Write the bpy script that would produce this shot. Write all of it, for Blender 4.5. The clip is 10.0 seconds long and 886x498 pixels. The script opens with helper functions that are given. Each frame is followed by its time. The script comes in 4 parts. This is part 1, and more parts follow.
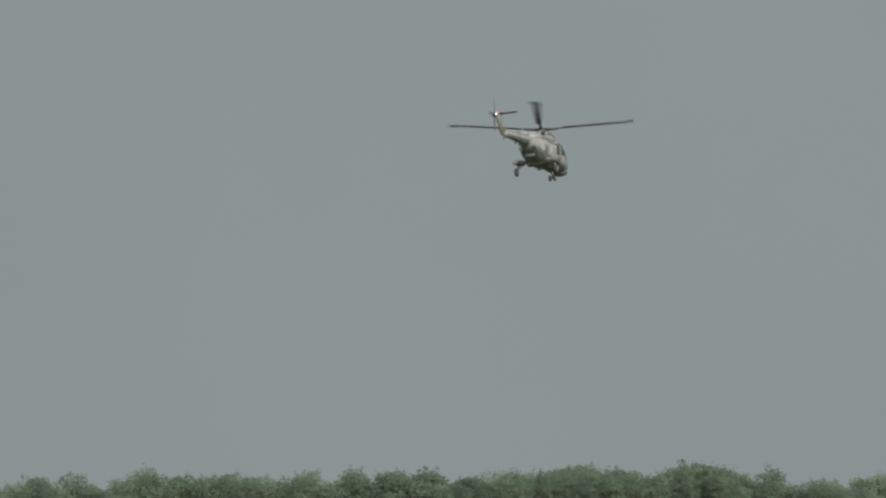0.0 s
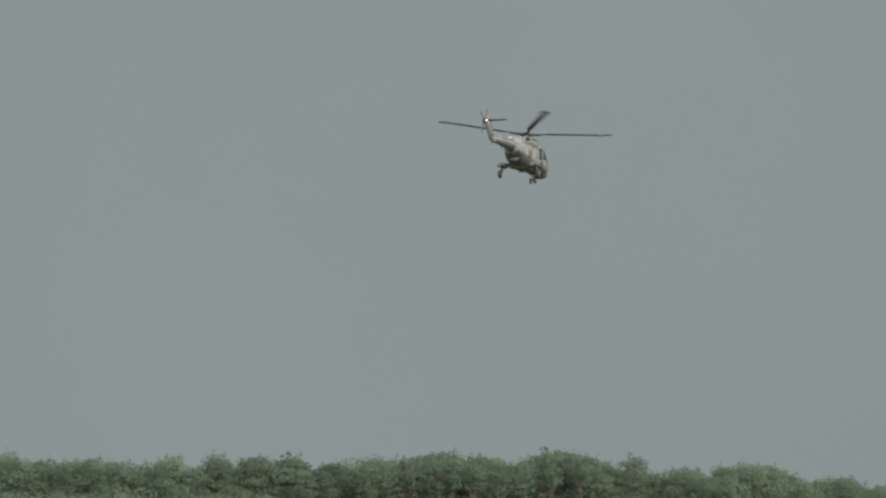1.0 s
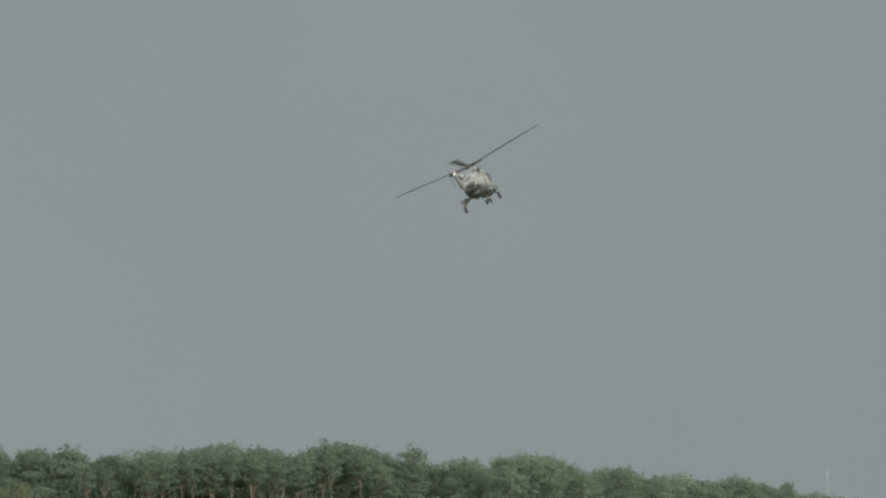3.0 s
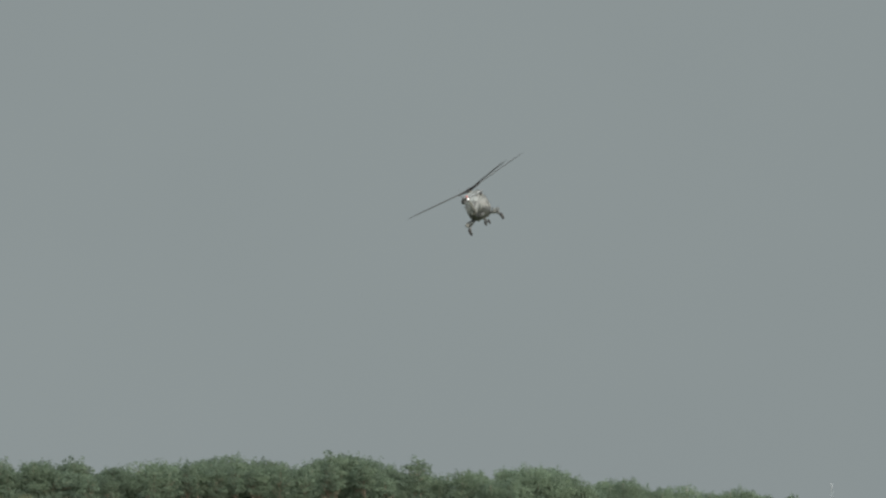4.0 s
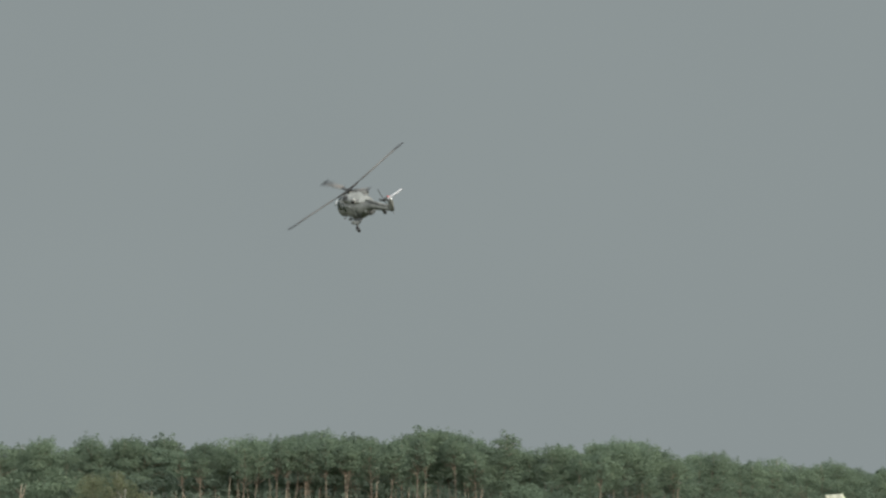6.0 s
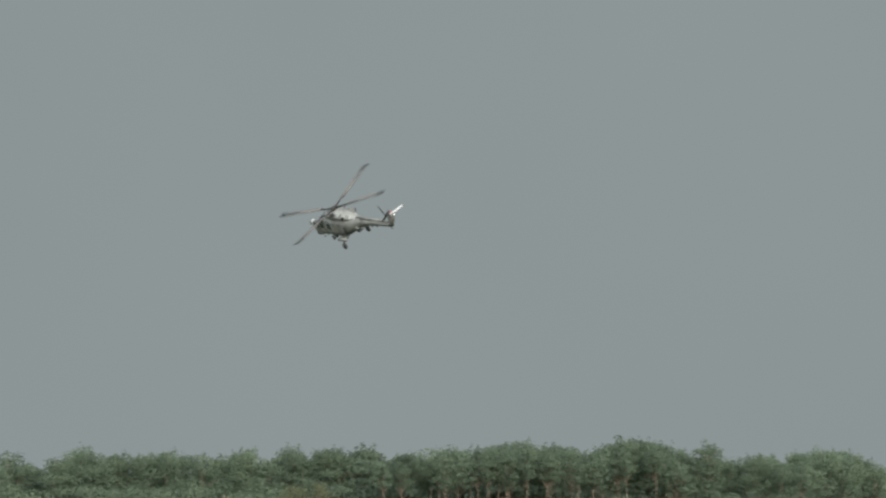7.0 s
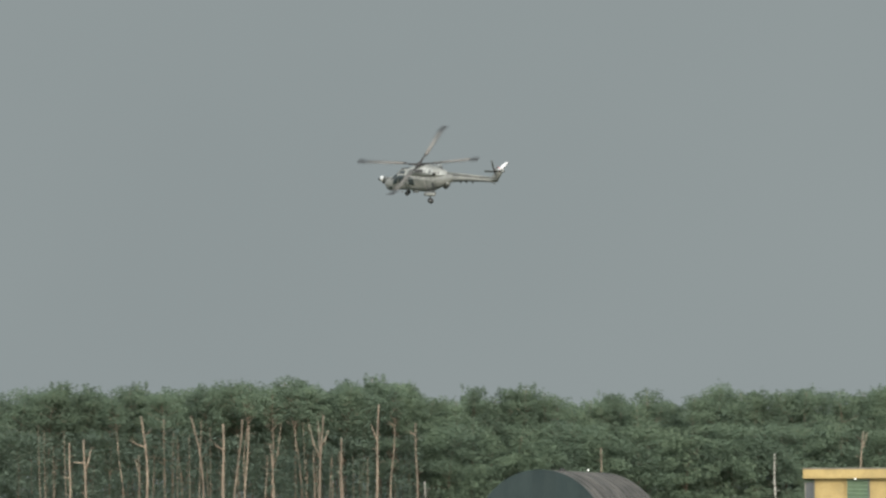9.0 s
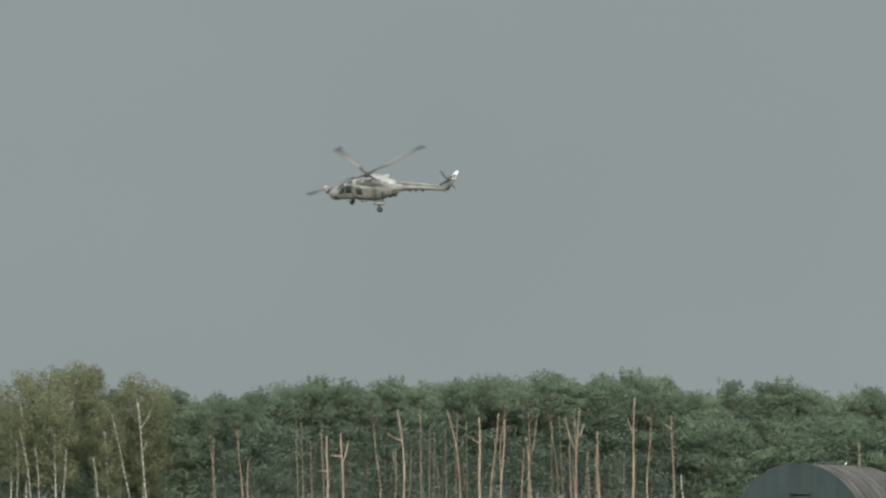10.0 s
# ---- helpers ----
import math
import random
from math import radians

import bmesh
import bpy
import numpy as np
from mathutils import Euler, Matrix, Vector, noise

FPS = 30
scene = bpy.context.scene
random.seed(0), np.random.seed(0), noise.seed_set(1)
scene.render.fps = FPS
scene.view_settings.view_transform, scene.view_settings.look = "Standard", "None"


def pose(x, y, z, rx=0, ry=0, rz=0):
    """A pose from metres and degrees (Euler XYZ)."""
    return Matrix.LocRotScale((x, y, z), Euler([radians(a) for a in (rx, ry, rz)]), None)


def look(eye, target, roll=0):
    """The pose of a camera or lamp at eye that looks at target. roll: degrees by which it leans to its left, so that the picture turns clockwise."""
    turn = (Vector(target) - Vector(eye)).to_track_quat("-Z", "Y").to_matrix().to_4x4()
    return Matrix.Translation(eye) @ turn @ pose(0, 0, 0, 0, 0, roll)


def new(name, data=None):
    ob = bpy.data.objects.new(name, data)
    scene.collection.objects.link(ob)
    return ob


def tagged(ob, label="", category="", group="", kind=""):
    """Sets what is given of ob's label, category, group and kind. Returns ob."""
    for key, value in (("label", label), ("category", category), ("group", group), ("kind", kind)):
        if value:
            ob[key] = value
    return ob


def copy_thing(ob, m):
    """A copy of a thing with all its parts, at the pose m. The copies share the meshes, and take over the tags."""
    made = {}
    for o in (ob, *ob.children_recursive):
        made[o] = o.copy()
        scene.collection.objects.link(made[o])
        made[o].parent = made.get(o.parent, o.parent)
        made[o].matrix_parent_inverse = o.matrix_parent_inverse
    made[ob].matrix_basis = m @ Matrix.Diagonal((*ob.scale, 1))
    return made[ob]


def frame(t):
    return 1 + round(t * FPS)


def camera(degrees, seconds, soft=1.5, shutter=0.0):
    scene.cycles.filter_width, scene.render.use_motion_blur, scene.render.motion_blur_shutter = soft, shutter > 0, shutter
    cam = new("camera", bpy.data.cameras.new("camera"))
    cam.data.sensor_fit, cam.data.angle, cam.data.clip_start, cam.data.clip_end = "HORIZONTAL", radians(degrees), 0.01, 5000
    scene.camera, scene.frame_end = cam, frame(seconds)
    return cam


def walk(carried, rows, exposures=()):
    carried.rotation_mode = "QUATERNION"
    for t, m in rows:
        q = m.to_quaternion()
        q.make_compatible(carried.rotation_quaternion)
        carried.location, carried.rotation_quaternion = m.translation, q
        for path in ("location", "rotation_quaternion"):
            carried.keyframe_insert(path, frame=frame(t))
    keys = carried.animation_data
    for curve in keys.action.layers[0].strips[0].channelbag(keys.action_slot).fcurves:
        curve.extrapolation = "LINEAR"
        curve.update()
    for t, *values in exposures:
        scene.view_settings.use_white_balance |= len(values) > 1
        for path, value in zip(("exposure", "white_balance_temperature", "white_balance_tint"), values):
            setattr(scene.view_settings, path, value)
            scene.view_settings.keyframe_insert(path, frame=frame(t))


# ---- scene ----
# ---- camera: a tripod on the airfield, panning after the helicopter ----
EYE = (0.0, 0.0, 1.7)
cam = camera(14.5, 10.0, soft=2.4, shutter=0.12)
# seconds, tilt, lean, pan
CAM_ROWS = [
    (0.0, 96.092, -0.048, -0.005), (0.3, 96.251, -0.165, -0.649), (0.5, 96.255, -0.243, -1.536),
    (0.7, 95.866, -0.269, -1.871), (0.8, 95.680, -0.282, -1.982), (1.0, 95.874, -0.308, -2.266),
    (1.2, 95.911, -0.327, -2.624), (1.3, 95.893, -0.337, -2.791), (1.5, 95.797, -0.357, -3.227),
    (1.7, 95.704, -0.275, -3.577), (1.8, 95.566, -0.234, -3.742), (2.0, 95.378, -0.151, -4.020),
    (2.2, 95.357, -0.090, -4.451), (2.3, 95.358, -0.060, -4.635), (2.5, 95.279, 0.000, -4.988),
    (2.7, 95.358, 0.029, -5.431), (2.8, 95.525, 0.043, -5.672), (3.0, 95.739, 0.071, -5.876),
    (3.2, 95.868, 0.062, -5.810), (4.3, 95.998, 0.012, -5.793), (4.5, 96.085, 0.003, -5.667),
    (4.7, 96.044, 0.071, -5.707), (4.8, 95.923, 0.105, -5.715), (5.0, 95.457, 0.173, -5.661),
    (5.2, 95.274, 0.198, -5.470), (6.3, 95.601, 0.331, -3.505), (6.5, 95.641, 0.356, -2.834),
    (6.7, 95.787, 0.328, -2.244), (6.8, 95.780, 0.314, -1.837), (7.0, 95.711, 0.286, -1.022),
    (7.2, 95.410, 0.264, -0.129), (7.3, 95.320, 0.253, 0.268), (7.5, 94.971, 0.231, 1.387),
    (7.7, 94.772, 0.150, 2.385), (7.8, 94.755, 0.109, 3.034), (8.0, 94.773, 0.027, 4.170),
    (8.2, 94.868, 0.003, 5.193), (8.3, 94.756, -0.009, 5.555), (8.5, 94.637, -0.033, 6.666),
    (8.7, 94.685, 0.004, 7.803), (8.8, 94.706, 0.022, 8.421), (9.0, 94.702, 0.059, 9.434),
    (9.2, 94.677, 0.036, 10.349), (9.3, 94.640, 0.025, 10.739), (9.5, 94.622, 0.002, 11.515),
    (9.7, 94.705, -0.026, 12.318), (9.8, 94.706, -0.040, 13.097), (10.0, 94.594, -0.068, 13.637),
]
walk(cam, [(t, pose(*EYE, tilt, lean, pan)) for t, tilt, lean, pan in CAM_ROWS],
     exposures=[(0.0, 0.0), (6.0, 0.02), (8.5, 0.09), (10.0, 0.13)])

# ---- light: a grey storm sky with the sun breaking through from behind the camera ----
SUN_TO = Vector((0.45, -0.82, 0.335)).normalized()
world = bpy.data.worlds.new("storm_sky")
scene.world = world
world.use_nodes = True
wn, wl = world.node_tree.nodes, world.node_tree.links
wn.clear()
w_out = wn.new("ShaderNodeOutputWorld")
w_bg = wn.new("ShaderNodeBackground")
w_sky = wn.new("ShaderNodeTexSky")
w_sky.sky_type = "NISHITA"
w_sky.sun_disc = False
w_sky.sun_elevation = math.asin(SUN_TO.z)
w_sky.sun_rotation = math.atan2(SUN_TO.x, SUN_TO.y)
w_dim = wn.new("ShaderNodeVectorMath")
w_dim.operation = "SCALE"
w_dim.inputs["Scale"].default_value = 0.15
w_coord = wn.new("ShaderNodeTexCoord")
w_cloud = wn.new("ShaderNodeTexNoise")
w_cloud.inputs["Scale"].default_value = 5.0
w_cloud.inputs["Detail"].default_value = 4.0
w_ramp = wn.new("ShaderNodeValToRGB")
w_ramp.color_ramp.elements[0].position, w_ramp.color_ramp.elements[0].color = 0.3, (0.247, 0.283, 0.288, 1)
w_ramp.color_ramp.elements[1].position, w_ramp.color_ramp.elements[1].color = 0.7, (0.262, 0.299, 0.303, 1)
w_mix = wn.new("ShaderNodeMix")
w_mix.data_type = "RGBA"
# the storm cloud covers the north; the south is clearing
w_split = wn.new("ShaderNodeSeparateXYZ")
w_front = wn.new("ShaderNodeMapRange")
w_front.interpolation_type = "SMOOTHSTEP"
w_front.inputs["From Min"].default_value, w_front.inputs["From Max"].default_value = -0.45, 0.55
w_front.inputs["To Min"].default_value, w_front.inputs["To Max"].default_value = 0.0, 1.0
wl.new(w_coord.outputs["Generated"], w_split.inputs[0])
wl.new(w_split.outputs["Y"], w_front.inputs["Value"])
wl.new(w_front.outputs[0], w_mix.inputs["Factor"])
wl.new(w_coord.outputs["Generated"], w_cloud.inputs["Vector"])
wl.new(w_cloud.outputs["Fac"], w_ramp.inputs["Fac"])
wl.new(w_sky.outputs["Color"], w_dim.inputs[0])
# a bright veil of thin cloud lies before the sun
w_veil = wn.new("ShaderNodeMix")
w_veil.data_type = "RGBA"
w_veil.inputs["Factor"].default_value = 0.6
w_veil.inputs["B"].default_value = (4.6, 4.8, 4.8, 1)
wl.new(w_dim.outputs[0], w_veil.inputs["A"])
wl.new(w_veil.outputs["Result"], w_mix.inputs["A"])
wl.new(w_ramp.outputs["Color"], w_mix.inputs["B"])
wl.new(w_mix.outputs["Result"], w_bg.inputs["Color"])
w_bg.inputs["Strength"].default_value = 1.0
wl.new(w_bg.outputs[0], w_out.inputs["Surface"])

sun_data = bpy.data.lights.new("sun", "SUN")
sun_data.energy, sun_data.angle, sun_data.color = 3.1, radians(5.0), (1.0, 0.93, 0.82)
sun = new("sun", sun_data)
sun.matrix_world = look((0, 0, 200), Vector((0, 0, 200)) - SUN_TO)


# ---- materials ----
def material(name, colors, scale=2.0, rough=0.7, metal=0.0, bump=0.0, bump_scale=20.0, island=0.0, obj_random=0.0,
             stretch=(1, 1, 1), fine=0.25, emit=0.0, spec=0.5, leaf=0.0):
    """Two-scale noise between the given colours, with relief; island and obj_random vary the brightness piece by piece."""
    m = bpy.data.materials.new(name)
    m.use_nodes = True
    n, l = m.node_tree.nodes, m.node_tree.links
    b = n["Principled BSDF"]
    b.inputs["Roughness"].default_value, b.inputs["Metallic"].default_value = rough, metal
    b.inputs["Specular IOR Level"].default_value = spec
    co = n.new("ShaderNodeTexCoord")
    mp = n.new("ShaderNodeMapping")
    mp.inputs["Scale"].default_value = stretch
    l.new(co.outputs["Object"], mp.inputs["Vector"])
    n1 = n.new("ShaderNodeTexNoise")
    n1.inputs["Scale"].default_value, n1.inputs["Detail"].default_value = scale, 5
    n2 = n.new("ShaderNodeTexNoise")
    n2.inputs["Scale"].default_value, n2.inputs["Detail"].default_value = scale * 9, 3
    l.new(mp.outputs[0], n1.inputs["Vector"])
    l.new(mp.outputs[0], n2.inputs["Vector"])
    ad = n.new("ShaderNodeMath")
    ad.operation = "MULTIPLY_ADD"
    ad.inputs[1].default_value = fine
    l.new(n2.outputs["Fac"], ad.inputs[0])
    l.new(n1.outputs["Fac"], ad.inputs[2])
    rp = n.new("ShaderNodeValToRGB")
    lo, hi = 0.36 + fine * 0.5, 0.64 + fine * 0.5
    els = rp.color_ramp.elements
    while len(els) < len(colors):
        els.new(0.5)
    for k, c in enumerate(colors):
        els[k].position, els[k].color = lo + (hi - lo) * k / max(1, len(colors) - 1), (*c, 1)
    l.new(ad.outputs[0], rp.inputs["Fac"])
    out = rp.outputs["Color"]
    for amount, node, socket in ((island, "ShaderNodeNewGeometry", "Random Per Island"), (obj_random, "ShaderNodeObjectInfo", "Random")):
        if amount:
            src = n.new(node)
            rg = n.new("ShaderNodeMapRange")
            rg.inputs["To Min"].default_value, rg.inputs["To Max"].default_value = 1 - amount, 1 + amount
            l.new(src.outputs[socket], rg.inputs["Value"])
            sc = n.new("ShaderNodeVectorMath")
            sc.operation = "SCALE"
            l.new(out, sc.inputs[0])
            l.new(rg.outputs[0], sc.inputs["Scale"])
            out = sc.outputs[0]
    l.new(out, b.inputs["Base Color"])
    if leaf:        # light passes through leaves
        tr = n.new("ShaderNodeBsdfTranslucent")
        l.new(out, tr.inputs["Color"])
        mx = n.new("ShaderNodeMixShader")
        mx.inputs[0].default_value = leaf
        l.new(b.outputs[0], mx.inputs[1])
        l.new(tr.outputs[0], mx.inputs[2])
        l.new(mx.outputs[0], n["Material Output"].inputs["Surface"])
    if emit:
        l.new(out, b.inputs["Emission Color"])
        b.inputs["Emission Strength"].default_value = emit
    if bump:
        n3 = n.new("ShaderNodeTexNoise")
        n3.inputs["Scale"].default_value, n3.inputs["Detail"].default_value = bump_scale, 4
        l.new(mp.outputs[0], n3.inputs["Vector"])
        bp = n.new("ShaderNodeBump")
        bp.inputs["Strength"].default_value = bump
        l.new(n3.outputs["Fac"], bp.inputs["Height"])
        l.new(bp.outputs[0], b.inputs["Normal"])
    return m


PAINT = material("grey_paint", [(0.110, 0.112, 0.104), (0.143, 0.145, 0.133), (0.176, 0.176, 0.161)], 1.3, 0.62, bump=0.10, bump_scale=5, fine=0.5, spec=0.35)
PAINT_PALE = material("pale_grey_paint", [(0.145, 0.15, 0.142), (0.185, 0.19, 0.178), (0.225, 0.23, 0.215)], 1.3, 0.62, bump=0.10, bump_scale=5, fine=0.5, spec=0.35)
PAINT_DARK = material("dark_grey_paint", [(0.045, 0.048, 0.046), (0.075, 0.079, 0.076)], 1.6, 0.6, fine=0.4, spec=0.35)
PAINT_WHITE = material("white_paint", [(0.34, 0.34, 0.34), (0.42, 0.42, 0.415)], 2.0, 0.5, spec=0.3)
TURRET = material("pale_turret_paint", [(0.24, 0.245, 0.245), (0.36, 0.365, 0.36)], 3.0, 0.45, spec=0.4)
RED = material("red_paint", [(0.30, 0.035, 0.03), (0.40, 0.06, 0.05)], 3.0, 0.5)
BLADE = material("blade_composite", [(0.014, 0.014, 0.014), (0.026, 0.025, 0.023)], 1.2, 0.55, spec=0.3)
BLADE_TOP = material("worn_sunlit_blade_paint", [(0.058, 0.055, 0.050), (0.088, 0.082, 0.074), (0.115, 0.108, 0.098)], 0.9, 0.6, fine=0.5, stretch=(0.5, 2, 1), spec=0.3)
STEEL = material("dull_steel", [(0.075, 0.076, 0.075), (0.13, 0.13, 0.126)], 4, 0.55, 0.4)
SOOT = material("sooty_metal", [(0.012, 0.012, 0.012), (0.03, 0.028, 0.026)], 5, 0.7, 0.3)
RUBBER = material("tyre_rubber", [(0.018, 0.018, 0.018), (0.03, 0.03, 0.03)], 6, 0.85)
GLASS = material("tinted_glass", [(0.022, 0.028, 0.03), (0.035, 0.042, 0.045)], 1, 0.10, spec=0.4)
BEACON = material("red_beacon", [(0.42, 0.03, 0.03), (0.50, 0.045, 0.04)], 3, 0.3, emit=0.25)
LAMPWHITE = material("lamp_glass", [(0.8, 0.8, 0.78), (0.85, 0.85, 0.82)], 3, 0.3, emit=0.6)
NEEDLE = material("pine_needles", [(0.106, 0.141, 0.104), (0.126, 0.167, 0.116), (0.148, 0.191, 0.126)], 0.12, 0.8, island=0.10, obj_random=0.16, spec=0.08, leaf=0.58)
BARK = material("pine_bark", [(0.104, 0.081, 0.061), (0.153, 0.119, 0.089), (0.210, 0.165, 0.123)], 1.2, 0.85, bump=0.6, bump_scale=9, obj_random=0.3, stretch=(3, 3, 0.5), spec=0.2)
BIRCH_LEAF = material("birch_leaves", [(0.125, 0.141, 0.084), (0.150, 0.165, 0.098), (0.175, 0.186, 0.112)], 0.2, 0.8, island=0.12, obj_random=0.14, spec=0.08, leaf=0.58)
BIRCH_BARK = material("birch_bark", [(0.07, 0.065, 0.056), (0.23, 0.22, 0.19), (0.32, 0.305, 0.27)], 2.0, 0.8, bump=0.4, bump_scale=10, stretch=(1, 1, 2.5), spec=0.2)
SHRUB = material("undergrowth_leaves", [(0.108, 0.143, 0.113), (0.134, 0.172, 0.130)], 0.12, 0.8, island=0.05, spec=0.08, leaf=0.58)
GRASS = material("airfield_grass", [(0.035, 0.048, 0.02), (0.055, 0.068, 0.03), (0.08, 0.085, 0.042)], 0.03, 0.9, bump=0.5, bump_scale=2.0)
CONCRETE = material("weathered_concrete", [(0.042, 0.042, 0.040), (0.056, 0.055, 0.052), (0.070, 0.067, 0.062)], 0.35, 0.9, bump=0.5, bump_scale=3, fine=0.5, obj_random=0.2, spec=0.2)
DOORGREEN = material("shelter_door_paint", [(0.018, 0.026, 0.026), (0.024, 0.033, 0.032)], 0.5, 0.75, fine=0.4, stretch=(1, 1, 0.3), obj_random=0.06, spec=0.08)
YELLOW = material("yellow_paint", [(0.205, 0.145, 0.048), (0.24, 0.17, 0.055), (0.27, 0.195, 0.068)], 0.8, 0.6, bump=0.2, bump_scale=6, fine=0.4)
MASTGREY = material("galvanised_lattice", [(0.11, 0.128, 0.128), (0.155, 0.172, 0.172)], 2, 0.6)
GREEN = material("green_paint", [(0.052, 0.086, 0.05), (0.072, 0.108, 0.062)], 1.0, 0.6, fine=0.4)
ROOFGREY = material("grey_roofing", [(0.12, 0.11, 0.09), (0.17, 0.155, 0.13)], 0.8, 0.85, bump=0.3)
CREAM = material("cream_cloth", [(0.24, 0.24, 0.185), (0.30, 0.30, 0.235)], 1.5, 0.85, bump=0.2)
LIME = material("lime_cloth", [(0.13, 0.19, 0.06), (0.17, 0.23, 0.08)], 2, 0.85)
DARKCLOTH = material("dark_cloth", [(0.02, 0.025, 0.018), (0.05, 0.05, 0.035)], 3, 0.9)


# ---- small building tools ----
def obj_of(name, bm, mat, smooth=True):
    me = bpy.data.meshes.new(name)
    bmesh.ops.recalc_face_normals(bm, faces=bm.faces[:])
    bm.to_mesh(me)
    bm.free()
    me.materials.append(mat)
    if smooth:
        me.shade_smooth()
    return new(name, me)


def part(name, bm, mat, parent, label="", smooth=True, at=None):
    ob = obj_of(name, bm, mat, smooth)
    ob.parent = parent
    if at is not None:
        ob.matrix_basis = at
    if label:
        tagged(ob, label)
    return ob


def add_box(bm, size, at=(0, 0, 0), rot=(0, 0, 0), bevel=0.0):
    m = pose(*at, *rot) @ Matrix.Diagonal((*size, 1))
    r = bmesh.ops.create_cube(bm, size=1, matrix=m)
    if bevel:
        edges = {e for v in r["verts"] for e in v.link_edges}
        bmesh.ops.bevel(bm, geom=list(edges), offset=bevel, segments=2, affect="EDGES")
    return bm


def add_tube(bm, pts, radii, sides=8, cap=True):
    """A tapering tube along a line of points."""
    rings = []
    pts = [Vector(p) for p in pts]
    for k, p in enumerate(pts):
        d = (pts[min(k + 1, len(pts) - 1)] - pts[max(k - 1, 0)]).normalized()
        a = d.orthogonal().normalized() if abs(d.z) < 0.9 else d.cross(Vector((0, 1, 0))).normalized()
        b = d.cross(a)
        rings.append([bm.verts.new(p + radii[k] * (math.cos(q) * a + math.sin(q) * b)) for q in (2 * math.pi * i / sides for i in range(sides))])
    for r0, r1 in zip(rings, rings[1:]):
        for i in range(sides):
            bm.faces.new((r0[i], r0[(i + 1) % sides], r1[(i + 1) % sides], r1[i]))
    if cap:
        bm.faces.new(rings[0][::-1])
        bm.faces.new(rings[-1])
    return bm


def add_ball(bm, at, radii, u=14, v=9, rot=(0, 0, 0)):
    bmesh.ops.create_uvsphere(bm, u_segments=u, v_segments=v, radius=1, matrix=pose(*at, *rot) @ Matrix.Diagonal((*radii, 1)))
    return bm


def box(*a, **k):
    return add_box(bmesh.new(), *a, **k)


def tube(*a, **k):
    return add_tube(bmesh.new(), *a, **k)


def ball(*a, **k):
    return add_ball(bmesh.new(), *a, **k)


def bearing(az, dist, z=0.0):
    """A place by its bearing from the tripod (degrees to the left of north) and its distance."""
    return Vector((-math.sin(radians(az)) * dist, math.cos(radians(az)) * dist, z))


# ---- ground ----
bm = bmesh.new()
bmesh.ops.create_circle(bm, cap_ends=True, segments=64, radius=4500)
ground = tagged(obj_of("ground", bm, GRASS, False), "flat grassy airfield reaching to the horizon", "ground", kind="structure")


# ---- the helicopter: x ahead, y to port, z up, the rotor hub at the origin ----
# station x, top z, bottom z, half width, squareness
HULL = [(4.25, -1.96, -2.26, 0.10, 2.0), (4.1, -1.80, -2.42, 0.34, 2.1), (3.7, -1.60, -2.58, 0.56, 2.3), (3.2, -1.42, -2.63, 0.74, 2.5), (2.8, -1.14, -2.63, 0.82, 2.7),
        (2.4, -0.84, -2.60, 0.87, 3.0), (2.0, -0.66, -2.56, 0.90, 3.2), (1.2, -0.60, -2.56, 0.92, 3.5), (0.5, -0.74, -2.55, 0.92, 3.6), (-1.2, -0.80, -2.52, 0.92, 3.6),
        (-1.8, -0.80, -2.28, 0.88, 3.2), (-2.5, -0.82, -1.95, 0.70, 2.6), (-3.2, -0.84, -1.66, 0.45, 2.2), (-3.5, -0.86, -1.60, 0.37, 2.1)]
BOOM = [(-3.3, -0.84, -1.62, 0.39, 2.1), (-4.4, -0.90, -1.52, 0.31, 2.0), (-6.0, -1.00, -1.48, 0.24, 2.0), (-7.3, -1.08, -1.50, 0.19, 2.0), (-7.75, -1.10, -1.48, 0.15, 2.0)]
COWL = [(1.45, -0.64, -0.90, 0.34, 2.2), (1.1, -0.48, -0.92, 0.64, 2.6), (0.5, -0.28, -0.96, 0.80, 2.8), (-0.5, -0.18, -0.98, 0.83, 2.8),
        (-1.4, -0.32, -0.98, 0.80, 2.6), (-2.0, -0.52, -0.98, 0.64, 2.4), (-2.75, -0.76, -0.98, 0.32, 2.0)]


def station(table, x):
    xs = [-r[0] for r in table]
    return [float(np.interp(-x, xs, [r[k] for r in table])) for k in range(1, 5)]


def skin(table, x, a, out=0.0):
    """The point of a hull's skin at x and the angle a (0 at port, 90 on top)."""
    top, bot, half, n = station(table, x)
    c, s = math.cos(radians(a)), math.sin(radians(a))
    n = n if s >= 0 else 1.95 + 0.2 * n      # the sides tuck in below the waist
    y = math.copysign(abs(c) ** (2 / n), c) * (half + out)
    z = (top + bot) / 2 + math.copysign(abs(s) ** (2 / n), s) * ((top - bot) / 2 + out)
    return Vector((x, y, z))


def loft(table, steps=40, sides=28):
    bm = bmesh.new()
    x0, x1 = table[0][0], table[-1][0]
    rings = []
    for k in range(steps + 1):
        x = x0 + (x1 - x0) * k / steps
        rings.append([bm.verts.new(skin(table, x, 360 * i / sides)) for i in range(sides)])
    for r0, r1 in zip(rings, rings[1:]):
        for i in range(sides):
            bm.faces.new((r0[i], r0[(i + 1) % sides], r1[(i + 1) % sides], r1[i]))
    bm.faces.new(rings[0][::-1])
    bm.faces.new(rings[-1])
    return bm


